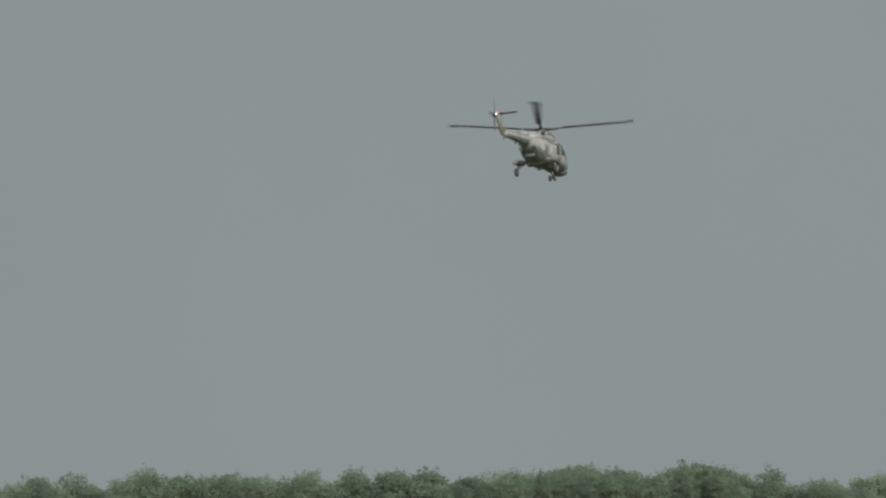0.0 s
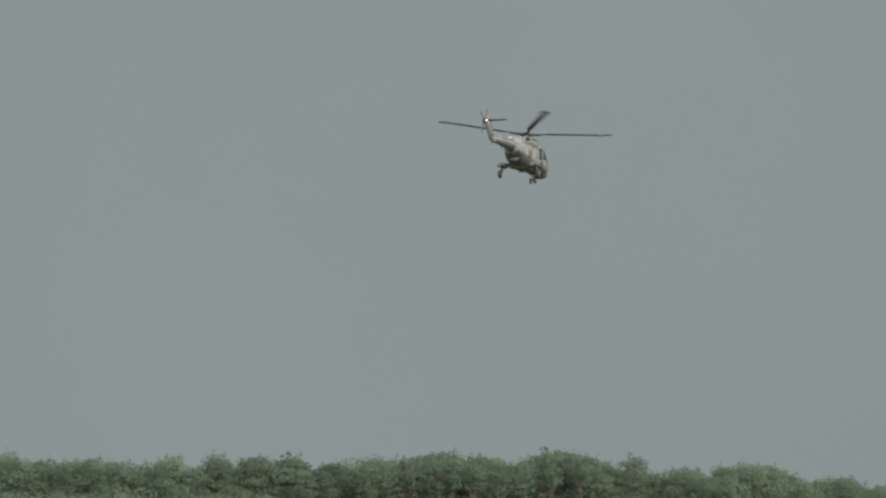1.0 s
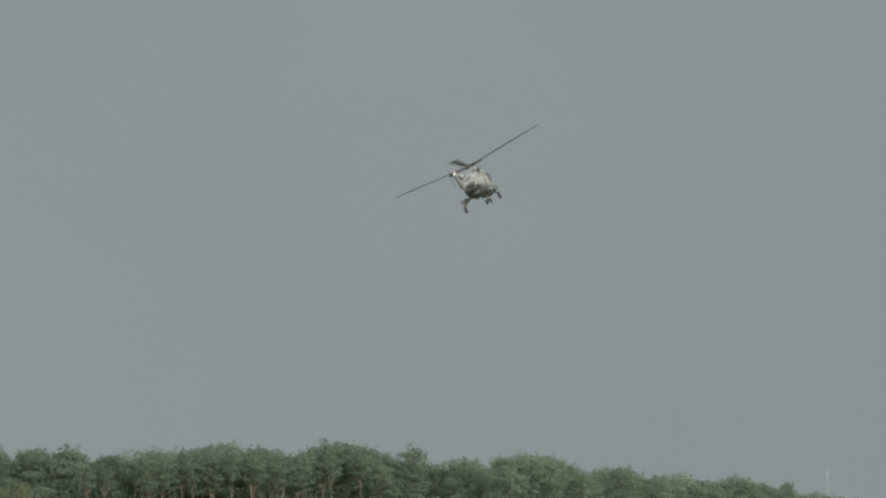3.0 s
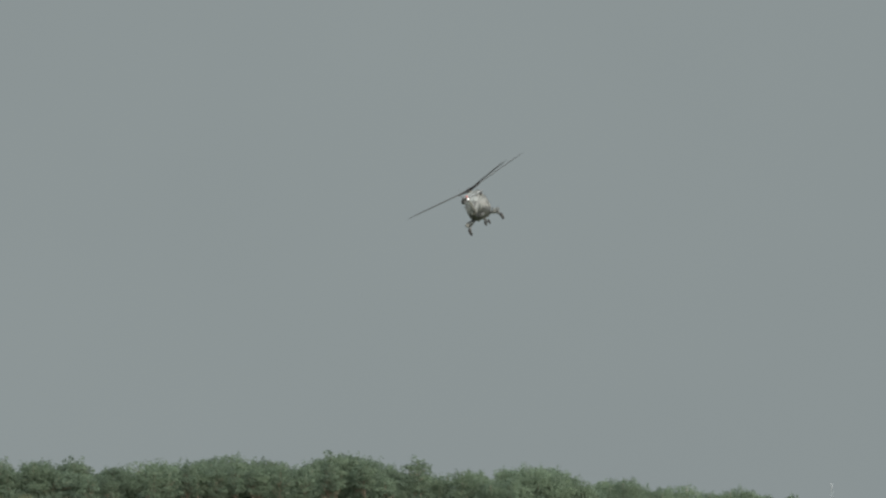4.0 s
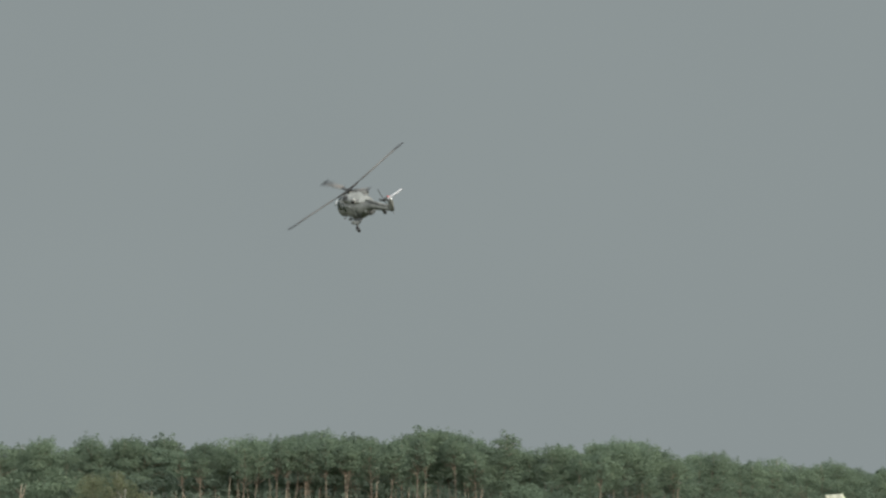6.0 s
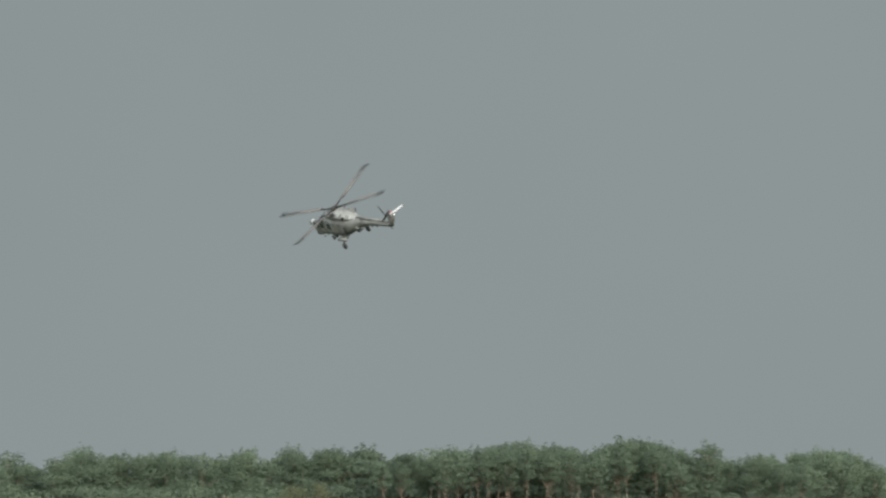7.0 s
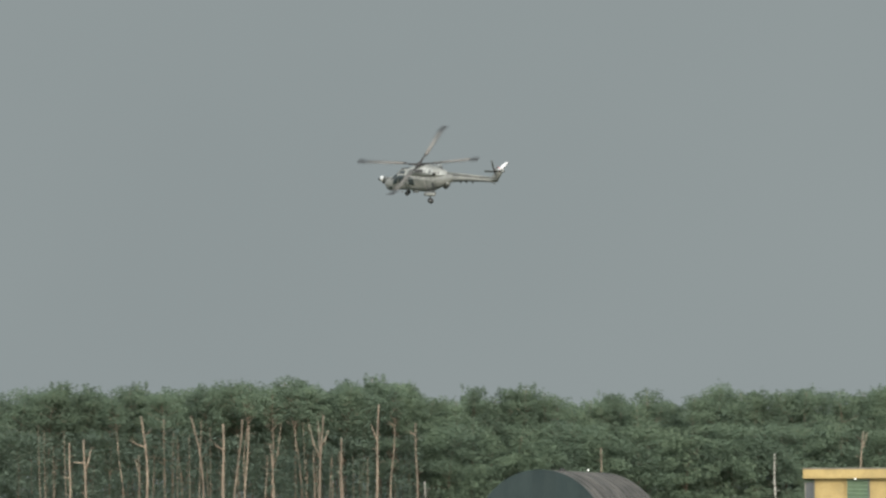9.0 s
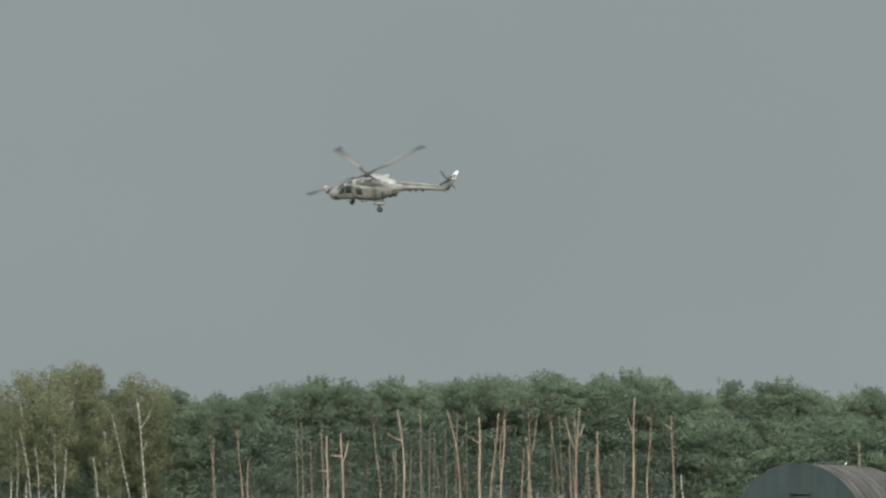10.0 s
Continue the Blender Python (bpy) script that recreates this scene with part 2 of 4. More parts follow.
def patch(table, xa, xb, a0, a1, out=0.012, slant=0.0, n=6):
    """A shaped pane that follows the hull's skin, with its own thickness; slant shifts its upper edge along x."""
    bm = bmesh.new()
    grids = []
    for o in (out, out - 0.03):
        grids.append([[bm.verts.new(skin(table, xa + (xb - xa) * i / n + slant * j / n, a0 + (a1 - a0) * j / n, o)) for j in range(n + 1)] for i in range(n + 1)])
    g, h = grids
    for i in range(n):
        for j in range(n):
            bm.faces.new((g[i][j], g[i + 1][j], g[i + 1][j + 1], g[i][j + 1]))
            bm.faces.new((h[i][j], h[i][j + 1], h[i + 1][j + 1], h[i + 1][j]))
    for i in range(n):
        bm.faces.new((g[i][0], h[i][0], h[i + 1][0], g[i + 1][0]))
        bm.faces.new((g[i][n], g[i + 1][n], h[i + 1][n], h[i][n]))
        bm.faces.new((g[0][i], g[0][i + 1], h[0][i + 1], h[0][i]))
        bm.faces.new((g[n][i], h[n][i], h[n][i + 1], g[n][i + 1]))
    return bm


def wing(outline, thick):
    """A flat surface with rounded edges: outline in x, z; centred on y."""
    bm = bmesh.new()
    a = [bm.verts.new((x, thick / 2, z)) for x, z in outline]
    b = [bm.verts.new((x, -thick / 2, z)) for x, z in outline]
    bm.faces.new(a)
    bm.faces.new(b[::-1])
    k = len(outline)
    for i in range(k):
        bm.faces.new((a[i], b[i], b[(i + 1) % k], a[(i + 1) % k]))
    bmesh.ops.bevel(bm, geom=bm.edges[:], offset=thick * 0.35, segments=2, affect="EDGES")
    return bm


def aerofoil_blade(stations):
    """A blade along +x: rows of x, chord, sweep of the quarter chord, thickness, height."""
    bm = bmesh.new()
    rings = []
    prof = [(0.0, 0.0), (0.06, 0.55), (0.25, 1.0), (0.6, 0.6), (1.0, 0.05), (0.6, -0.35), (0.25, -0.55), (0.06, -0.35)]
    for x, chord, sweep, thick, z in stations:
        rings.append([bm.verts.new((x, sweep + chord * (0.25 - u), z + w * thick / 2)) for u, w in prof])
    for r0, r1 in zip(rings, rings[1:]):
        for i in range(len(prof)):
            bm.faces.new((r0[i], r0[(i + 1) % len(prof)], r1[(i + 1) % len(prof)], r1[i]))
    bm.faces.new(rings[0][::-1])
    bm.faces.new(rings[-1])
    return bm


def wheel(parent, at, radius, width):
    w = part("wheel", tube([(0, -width / 2, 0), (0, -width * 0.3, 0), (0, width * 0.3, 0), (0, width / 2, 0)],
                           [radius * 0.80, radius, radius, radius * 0.80], 18), RUBBER, parent, "black rubber tyre", at=pose(*at))
    part("rim", tube([(0, -width / 2 - 0.015, 0), (0, width / 2 + 0.015, 0)], [radius * 0.5] * 2, 14), STEEL, w, "grey metal rim")
    return w


def build_helicopter():
    heli = tagged(new("helicopter"), "grey naval twin-engined helicopter banking in flight", "helicopter")
    body = part("fuselage", loft(HULL, 60), PAINT, heli, "weathered grey painted cabin")
    part("tail_boom", loft(BOOM, 24, 20), PAINT, heli)
    cowl = part("engine_cowling", loft(COWL, 30, 24), PAINT_PALE, heli)
    # shade under the hull is painted on as a dark patch
    part("belly_panel", patch(HULL, 2.9, -3.1, -153, -27, out=0.006, n=14), PAINT_DARK, heli, "dark grey patch standing in for shade under the hull")
    # cockpit glass
    for s in (1, -1):
        def at(a):
            return a if s > 0 else 180 - a
        part("windscreen", patch(HULL, 3.10, 2.26, at(44), at(86)), GLASS, heli, "dark tinted glass")
        part("cockpit_window", patch(HULL, 2.90, 2.26, at(2), at(42), slant=-0.26), GLASS, heli, "dark tinted glass")
        part("door_window", patch(HULL, 2.12, 1.50, at(0), at(44), slant=-0.06), GLASS, heli, "dark tinted glass")
        part("chin_window", patch(HULL, 3.55, 3.05, at(-30), at(-4)), GLASS, heli, "dark tinted glass")
        part("roof_window", patch(HULL, 2.05, 1.45, at(55), at(84)), GLASS, heli, "dark tinted glass")
        door = part("cabin_door", patch(HULL, 1.15, -0.85, at(-46), at(40), out=0.02), PAINT, heli, "grey sliding cabin door")
        part("cabin_window", patch(HULL, 0.98, 0.40, at(-2), at(34), out=0.032), GLASS, door, "dark square window")
        part("door_rail", box((2.6, 0.05, 0.045), (-0.1, s * 0.93, -1.04), bevel=0.012), PAINT_PALE, heli, "pale metal rail")
        for x in (-0.92, -1.85, 0.12):
            part("panel_seam", patch(HULL, x, x - 0.05, at(-44), at(50), out=0.006), PAINT_DARK, heli)
        part("waist_strake", patch(HULL, 1.2, -2.6, at(-22), at(-16), out=0.03), PAINT_DARK, heli)
        part("cockpit_door_frame", patch(HULL, 1.42, 1.32, at(-46), at(44), out=0.02), PAINT_DARK, heli)
        # engines
        ex = part("exhaust_pipe", tube([(-1.25, s * 0.38, -0.58), (-1.66, s * 0.60, -0.55), (-1.88, s * 0.78, -0.54)], [0.24, 0.23, 0.20], 16), PAINT_PALE, cowl, "short exhaust pipe")
        part("exhaust_mouth", tube([(-1.80, s * 0.71, -0.543), (-1.90, s * 0.80, -0.539)], [0.17, 0.17], 14), SOOT, ex, "sooty black opening")
        part("engine_intake", tube([(1.10, s * 0.36, -0.66), (0.80, s * 0.40, -0.64)], [0.15, 0.20], 14), PAINT_DARK, cowl, "dark air intake")
        part("engine_grille", patch(COWL, 0.15, -0.70, at(20), at(56)), SOOT, cowl, "dark cooling grille")
        part("engine_vent", patch(COWL, -1.45, -1.75, at(34), at(56)), PAINT_DARK, cowl, "dark vent")
        for x in (0.80, 0.62, 0.44, -1.30, -1.50, -1.70, -1.90, -2.10):
            part("louvre", patch(COWL, x, x - 0.09, at(30), at(66), out=0.012, n=3), SOOT, cowl, "dark cooling slot")
        part("cowling_base", patch(COWL, 1.2, -2.3, at(4), at(15), out=0.01, n=10), PAINT_DARK, cowl, "dark joint under the cowling")
        part("cowling_panel", patch(COWL, 0.95, 0.30, at(24), at(58), out=0.01), PAINT, cowl)
        part("cowling_seam", patch(COWL, -0.86, -0.92, at(8), at(86), out=0.008), PAINT_DARK, cowl)
        # main gear on its sponson
        bm = ball((-1.25, s * 1.12, -2.36), (0.62, 0.34, 0.20))
        add_box(bm, (0.7, 0.5, 0.16), (-1.2, s * 0.90, -2.34), bevel=0.05)
        spon = part("sponson", bm, PAINT_DARK if s > 0 else PAINT, heli, "rounded wheel sponson")
        part("sponson_pod", tube([(-0.75, s * 1.36, -2.36), (-1.8, s * 1.36, -2.36), (-1.9, s * 1.36, -2.36)], [0.16, 0.17, 0.10], 12), PAINT if s > 0 else PAINT_DARK, spon, "cylindrical flotation pod")
        part("main_leg", tube([(-1.27, s * 1.28, -2.4), (-1.30, s * 1.36, -2.98)], [0.075, 0.05], 10), STEEL, heli, "sprung metal leg")
        part("drag_brace", tube([(-0.95, s * 1.05, -2.45), (-1.30, s * 1.34, -2.85)], [0.03, 0.03], 8), STEEL, heli)
        wheel(heli, (-1.30, s * 1.43, -2.98), 0.29, 0.20)
        wheel(heli, (2.02, s * 0.17, -3.08), 0.21, 0.14)
        part("step", box((0.28, 0.16, 0.05), (1.9, s * 0.96, -2.42), bevel=0.015), STEEL, heli)
        part("roundel", patch(HULL, -1.45, -1.75, at(-16), at(8), out=0.014), PAINT_DARK, heli, "dull dark marking")
        part("side_light", ball((1.30, s * 0.94, -2.2), (0.07, 0.05, 0.07), 8, 6), STEEL, heli, "small round lamp")
        part("weapon_pylon", box((0.55, 0.30, 0.14), (0.35, s * 1.02, -2.32), bevel=0.03), PAINT_DARK, heli)
        part("boom_stripe", patch(BOOM, -3.5, -7.1, at(56), at(72), out=0.008), SOOT, heli, "dark line along the boom")
        # dark paint carries the shade along the boom's lower half
        part("boom_side", patch(BOOM, -3.5, -7.3, at(-80), at(2), out=0.006, n=8), PAINT_DARK, heli, "lower side of the boom with its shade painted in")
    part("nose_leg", tube([(2.05, 0, -2.45), (2.02, 0, -3.08)], [0.07, 0.05], 10), STEEL, heli, "sprung metal leg")
    part("nose_axle", tube([(2.02, -0.2, -3.08), (2.02, 0.2, -3.08)], [0.035, 0.035], 8), STEEL, heli)
    part("windscreen_post", patch(HULL, 3.2, 2.15, 86.5, 93.5, out=0.02), PAINT, heli)
    # nose: radar bulge below, white sensor turret above
    part("chin_radome", ball((3.45, 0, -2.50), (0.72, 0.58, 0.28)), PAINT_DARK, heli, "dark rounded chin radome")
    tur = part("sensor_turret", ball((4.44, 0, -1.70), (0.27, 0.27, 0.28), 18, 12), TURRET, heli, "white ball-shaped sensor turret")
    part("turret_mount", tube([(3.80, 0, -1.76), (4.25, 0, -1.70)], [0.20, 0.22], 14), PAINT_DARK, tur)
    part("turret_lens", tube([(4.68, 0.10, -1.70), (4.77, 0.11, -1.70)], [0.12, 0.12], 12), GLASS, tur, "dark lens")
    for yy in (-0.20, 0.20):
        part("turret_window", ball((4.54, yy, -1.76), (0.10, 0.07, 0.10), 10, 8), SOOT, tur, "dark round sensor window")
    part("turret_collar", tube([(4.40, 0, -1.94), (4.28, 0, -2.14)], [0.20, 0.16], 12), SOOT, tur)
    # back end
    fin = part("tail_fin", wing([(-7.15, -1.46), (-7.05, -1.08), (-7.65, -0.98), (-8.35, -0.08), (-8.98, -0.08), (-8.72, -0.55), (-7.98, -1.50)], 0.20), PAINT, heli, "swept weathered grey fin")
    part("tailplane", aerofoil_blade([(0.0, 0.52, 0, 0.10, 0), (0.85, 0.45, -0.03, 0.09, 0.01), (1.25, 0.39, -0.06, 0.08, 0.02), (1.33, 0.28, -0.10, 0.05, 0.02)]),
         PAINT_DARK, fin, "half tailplane, dark below", at=pose(-8.50, -0.05, -0.16, 0, 0, -90))
    part("tailplane_skin", aerofoil_blade([(0.02, 0.50, 0, 0.03, 0.045), (0.85, 0.43, -0.03, 0.03, 0.05), (1.22, 0.37, -0.06, 0.03, 0.055), (1.29, 0.26, -0.10, 0.02, 0.045)]),
         PAINT_WHITE, fin, "white upper skin of the tailplane", at=pose(-8.50, -0.05, -0.16, 0, 0, -90))
    part("fin_cap", wing([(-8.08, -0.42), (-8.36, -0.05), (-8.88, -0.05), (-8.72, -0.46)], 0.22), PAINT_WHITE, fin, "white painted fin tip")
    part("fin_mark", wing([(-8.36, -0.38), (-8.46, -0.18), (-8.78, -0.18), (-8.70, -0.38)], 0.25), RED, fin, "small red marking")
    part("beacon", ball((-8.55, 0, 0.0), (0.06, 0.055, 0.07), 12, 8), BEACON, fin, "red flashing beacon")
    part("tail_gearbox", tube([(-8.25, -0.06, -0.14), (-8.25, 0.28, -0.14)], [0.17, 0.12], 12), PAINT_DARK, fin)
    part("tail_light", ball((-8.93, 0, -0.20), (0.06, 0.06, 0.06), 8, 6), LAMPWHITE, fin)
    part("tail_bumper", tube([(-7.3, 0, -1.45), (-7.75, 0, -1.72), (-7.85, 0, -1.70)], [0.04, 0.03, 0.02], 8), STEEL, heli)
    for x, zz in ((-3.9, -1.58), (-4.5, -1.56), (-5.2, -1.54)):
        part("antenna_fin", wing([(x, zz + 0.1), (x - 0.30, zz + 0.1), (x - 0.26, zz - 0.18), (x - 0.12, zz - 0.18)], 0.03), PAINT_DARK, heli)
    part("belly_box", box((0.75, 0.62, 0.22), (-2.35, 0, -2.02), (0, -22, 0), bevel=0.05), PAINT_DARK, heli, "dark equipment box")
    part("decoy_launcher", box((0.32, 0.24, 0.26), (-2.9, -0.44, -1.55), bevel=0.03), PAINT_DARK, heli, "dark boxy launcher")
    part("decoy_launcher", box((0.36, 0.34, 0.30), (-2.9, 0.42, -1.62), bevel=0.03), PAINT, heli, "grey boxy launcher")
    part("belly_hook", tube([(-0.2, 0, -2.45), (-0.35, 0, -2.72)], [0.07, 0.05], 8), STEEL, heli)
    part("belly_strake", box((1.9, 0.10, 0.12), (0.2, 0.45, -2.53), bevel=0.03), PAINT_DARK, heli)
    part("belly_strake", box((1.9, 0.10, 0.12), (0.2, -0.45, -2.53), bevel=0.03), PAINT_DARK, heli)
    part("wire_cutter", wing([(2.05, -0.68), (1.85, -0.66), (1.92, -0.42), (1.98, -0.42)], 0.03), PAINT_DARK, heli)
    part("pitot_tube", tube([(3.3, 0.3, -1.48), (3.6, 0.3, -1.40)], [0.02, 0.015], 6), STEEL, heli)
    part("drive_shaft_cover", tube([(-2.9, 0, -0.82), (-5.2, 0, -0.92), (-7.4, 0, -1.05)], [0.13, 0.10, 0.08], 10), PAINT, heli)
    part("rotor_mast", tube([(0.02, 0, -0.45), (0.01, 0, -0.20), (0, 0, 0.0)], [0.34, 0.20, 0.13], 14), PAINT, heli, "grey mast fairing")
    # main rotor: hub, arms, four paddle-tipped blades
    bm = tube([(0, 0, -0.10), (0, 0, 0.06), (0, 0, 0.16)], [0.30, 0.28, 0.14], 16)
    for k in range(4):
        q = math.pi / 2 * k
        c, s = math.cos(q), math.sin(q)
        add_tube(bm, [(0.15 * c, 0.15 * s, 0.0), (0.75 * c, 0.75 * s, 0.04), (1.15 * c, 1.15 * s, 0.06)], [0.12, 0.085, 0.07], 8)
    rotor = part("main_rotor", bm, SOOT, heli, "four-armed rigid rotor hub")
    CONE = 0.07
    rows = [(0.95, 0.14, 0.0, 0.08), (1.25, 0.20, 0.0, 0.07), (1.5, 0.41, 0.0, 0.055), (5.35, 0.41, 0.0, 0.045), (5.60, 0.46, 0.03, 0.045),
            (5.85, 0.56, 0.0, 0.04), (6.15, 0.50, -0.09, 0.03), (6.34, 0.26, -0.20, 0.02)]
    for k in range(4):
        bl = part("rotor_blade", aerofoil_blade([(x, c, sw, th * 1.5, CONE * x) for x, c, sw, th in rows]), BLADE, rotor, "dark paddle-tipped blade", at=pose(0, 0, 0, 0, 0, 90 * k))
        # sunlight on the blades' tops is put into this skin's paler colour
        part("blade_skin", aerofoil_blade([(x, c * 0.96, sw, 0.02, CONE * x + 0.034) for x, c, sw in ((1.6, 0.41, 0.0), (3.4, 0.41, 0.0), (5.3, 0.41, 0.0))]),
             BLADE_TOP, bl, "worn grey-brown upper skin, paler for the sun on it")
    # tail rotor on the port side
    tail = part("tail_rotor", tube([(0, -0.10, 0), (0, 0.10, 0)], [0.14, 0.11], 12), SOOT, heli, "small four-bladed rotor hub", at=pose(-8.25, 0.38, -0.14))
    for k in range(4):
        part("tail_blade", aerofoil_blade([(0.10, 0.12, 0, 0.04, 0), (0.25, 0.19, 0, 0.035, 0), (1.02, 0.19, 0, 0.025, 0), (1.10, 0.12, -0.02, 0.015, 0)]),
             PAINT_DARK, tail, at=pose(0, 0, 0, 0, 90 * k, 0) @ pose(0, 0, 0, 90, 0, 0))
    return heli, rotor, tail


helicopter, main_rotor, tail_rotor = build_helicopter()


# ---- the aircraft shelter: a ribbed concrete vault with painted doors ----
def build_shelter():
    az, dist, r, wall, length = 7.85, 430.0, 8.65, 1.12, 24.0
    sh = tagged(new("aircraft_shelter"), "ribbed grey concrete aircraft shelter with dark green closed doors", "shelter")
    sh.matrix_basis = Matrix.Translation(bearing(az, dist)) @ pose(0, 0, 0, 0, 0, az - 20.0)
    # local: x to the right, y to the back; the mouth at y = 0

    def ring(rad, y):
        pts = [(-rad, y, 0.0)] + [(-rad * math.cos(math.pi * k / 36), y, wall + rad * math.sin(math.pi * k / 36)) for k in range(37)] + [(rad, y, 0.0)]
        return pts

    def vault(ra, rb, y0, y1):
        bm = bmesh.new()
        g = [[bm.verts.new(p) for p in ring(rad, y)] for rad, y in ((ra, y0), (ra, y1), (rb, y1), (rb, y0))]
        n = len(g[0])
        for a, b in ((0, 1), (1, 2), (2, 3), (3, 0)):
            for k in range(n - 1):
                bm.faces.new((g[a][k], g[a][k + 1], g[b][k + 1], g[b][k]))
        for k in (0, n - 1):
            bm.faces.new((g[0][k], g[1][k], g[2][k], g[3][k]))
        return bm
    # alternate raised and sunken hoops
    y, k = 0.0, 0
    while y < length - 0.1:
        w = 1.35 if k % 2 == 0 else 1.05
        part("vault_hoop", vault(r if k % 2 == 0 else r - 0.22, r - 0.8, y, y + w), CONCRETE, sh, smooth=False)
        y, k = y + w, k + 1
    # back wall
    bm = bmesh.new()
    f0 = [bm.verts.new(p) for p in ring(r - 0.5, length - 0.6)]
    f1 = [bm.verts.new(p) for p in ring(r - 0.5, length - 0.2)]
    bm.faces.new(f0[::-1])
    bm.faces.new(f1)
    for i in range(len(f0)):
        bm.faces.new((f0[i], f0[(i + 1) % len(f0)], f1[(i + 1) % len(f0)], f1[i]))
    part("back_wall", bm, CONCRETE, sh, smooth=False)
    # door leaves: upright panels cut to the arch
    x = -(r + 0.03)
    while x < r - 0.05:
        x1 = min(x + 1.55, r + 0.03)

        def top(q):
            return wall + math.sqrt(max(0.0, (r + 0.03) ** 2 - q * q))
        bm = bmesh.new()
        xs = [x + 0.006 + (x1 - x - 0.012) * i / 6 for i in range(7)]
        out = [(xs[0], 0.0)] + [(q, top(q)) for q in xs] + [(xs[-1], 0.0)]
        a = [bm.verts.new((q, -0.06, z)) for q, z in out]
        b = [bm.verts.new((q, 0.25, z)) for q, z in out]
        bm.faces.new(a)
        bm.faces.new(b[::-1])
        for i in range(len(a)):
            bm.faces.new((a[i], b[i], b[(i + 1) % len(a)], a[(i + 1) % len(a)]))
        part("door_panel", bm, DOORGREEN, sh, smooth=False)
        x = x1
    part("door_hatch", box((2.3, 0.12, 2.6), (0.5, -0.12, 4.6), bevel=0.03), DOORGREEN, sh, "small green hatch")
    part("hatch_hood", box((2.7, 0.5, 0.18), (0.5, -0.25, 6.02), bevel=0.03), DOORGREEN, sh, "green hood")
    part("ridge_lamp", ball((0.6, 16.5, wall + r + 0.18), (0.09, 0.09, 0.12), 10, 8), LAMPWHITE, sh, "small white lamp on the ridge")
    part("ridge_vent", box((0.5, 0.9, 0.3), (0.3, 7.5, wall + r + 0.1), bevel=0.04), CONCRETE, sh)
    return sh


build_shelter()


# ---- the yellow and green cabin ----
def build_cabin():
    az, dist = 2.67, 230.0
    cab = tagged(new("control_cabin"), "yellow painted airfield cabin with green shutters and flat roof", "building")
    cab.matrix_basis = Matrix.Translation(bearing(az, dist)) @ pose(0, 0, 0, 0, 0, az)
    # local: x to the right, y away, front at y = 0
    body = part("wall", box((5.6, 4.4, 5.4), (0.05, 2.3, 2.7), bevel=0.03), YELLOW, cab, "yellow rendered wall", smooth=False)
    part("roof_fascia", box((7.0, 5.3, 0.62), (0.0, 2.15, 5.69), bevel=0.04), YELLOW, cab, "broad yellow fascia", smooth=False)
    part("roof_deck", box((7.1, 5.4, 0.07), (0.0, 2.15, 6.035), bevel=0.02), ROOFGREY, cab, "thin grey roof edge", smooth=False)
    for x, w in ((0.05, 1.42),):
        sh = part("shutter", box((w, 0.10, 2.5), (x, 0.04, 4.12), bevel=0.02), GREEN, cab, "green slatted shutter", smooth=False)
        for k in range(9):
            part("slat", box((w - 0.14, 0.05, 0.17), (x, -0.03, 3.02 + k * 0.26), (18, 0, 0)), GREEN, sh, smooth=False)
        part("shutter_frame", box((0.09, 0.16, 2.6), (x - w / 2 - 0.03, 0.03, 4.1)), YELLOW, sh, smooth=False)
        part("shutter_frame", box((0.09, 0.16, 2.6), (x + w / 2 + 0.03, 0.03, 4.1)), PAINT_DARK, sh, smooth=False)
    # corner bay with glazing under the overhang
    bay = part("corner_bay", box((0.72, 3.9, 5.3), (-3.08, 2.35, 2.65), bevel=0.02), GREEN, cab, "grey-green corner bay", smooth=False)
    part("bay_window", box((0.5, 0.06, 1.6), (-3.08, 0.37, 4.35)), GLASS, bay, "dark window pane", smooth=False)
    part("bay_frame", box((0.06, 0.09, 1.7), (-3.36, 0.37, 4.35)), ROOFGREY, bay, smooth=False)
    # lean-to with its own roof
    ext = part("annex", box((1.95, 3.6, 4.9), (3.98, 2.2, 2.45), bevel=0.02), GREEN, cab, "green boarded annex", smooth=False)
    part("annex_roof", box((2.2, 4.0, 0.14), (4.02, 2.15, 5.40), (0, 1.5, 0), bevel=0.02), YELLOW, ext, "thin yellow roof edge", smooth=False)
    part("annex_window", box((1.72, 0.06, 0.62), (3.98, 0.38, 3.95)), DOORGREEN, ext, "dark green lower boards", smooth=False)
    for k in range(5):
        part("board", box((0.34, 0.05, 0.98), (3.26 + k * 0.36, 0.385, 4.82)), GREEN, ext, smooth=False)
    part("annex_sill", box((2.1, 0.5, 0.12), (4.0, 0.25, 3.55), bevel=0.02), ROOFGREY, ext, smooth=False)
    part("annex_post", box((0.07, 0.07, 5.3), (4.93, 0.2, 2.65)), YELLOW, ext, smooth=False)
    part("wall_lamp", ball((-0.1, -0.52, 5.34), (0.07, 0.06, 0.05), 10, 8), LAMPWHITE, cab, "small white lamp")
    part("drain_pipe", tube([(-2.80, -0.02, 0), (-2.80, -0.02, 5.3)], [0.05, 0.05], 8), PAINT_DARK, cab)
    for x in (-1.9, 1.7):
        part("vent_cover", box((0.35, 0.05, 0.25), (x, 0.08, 2.6), bevel=0.01), YELLOW, cab, smooth=False)
    return cab


build_cabin()


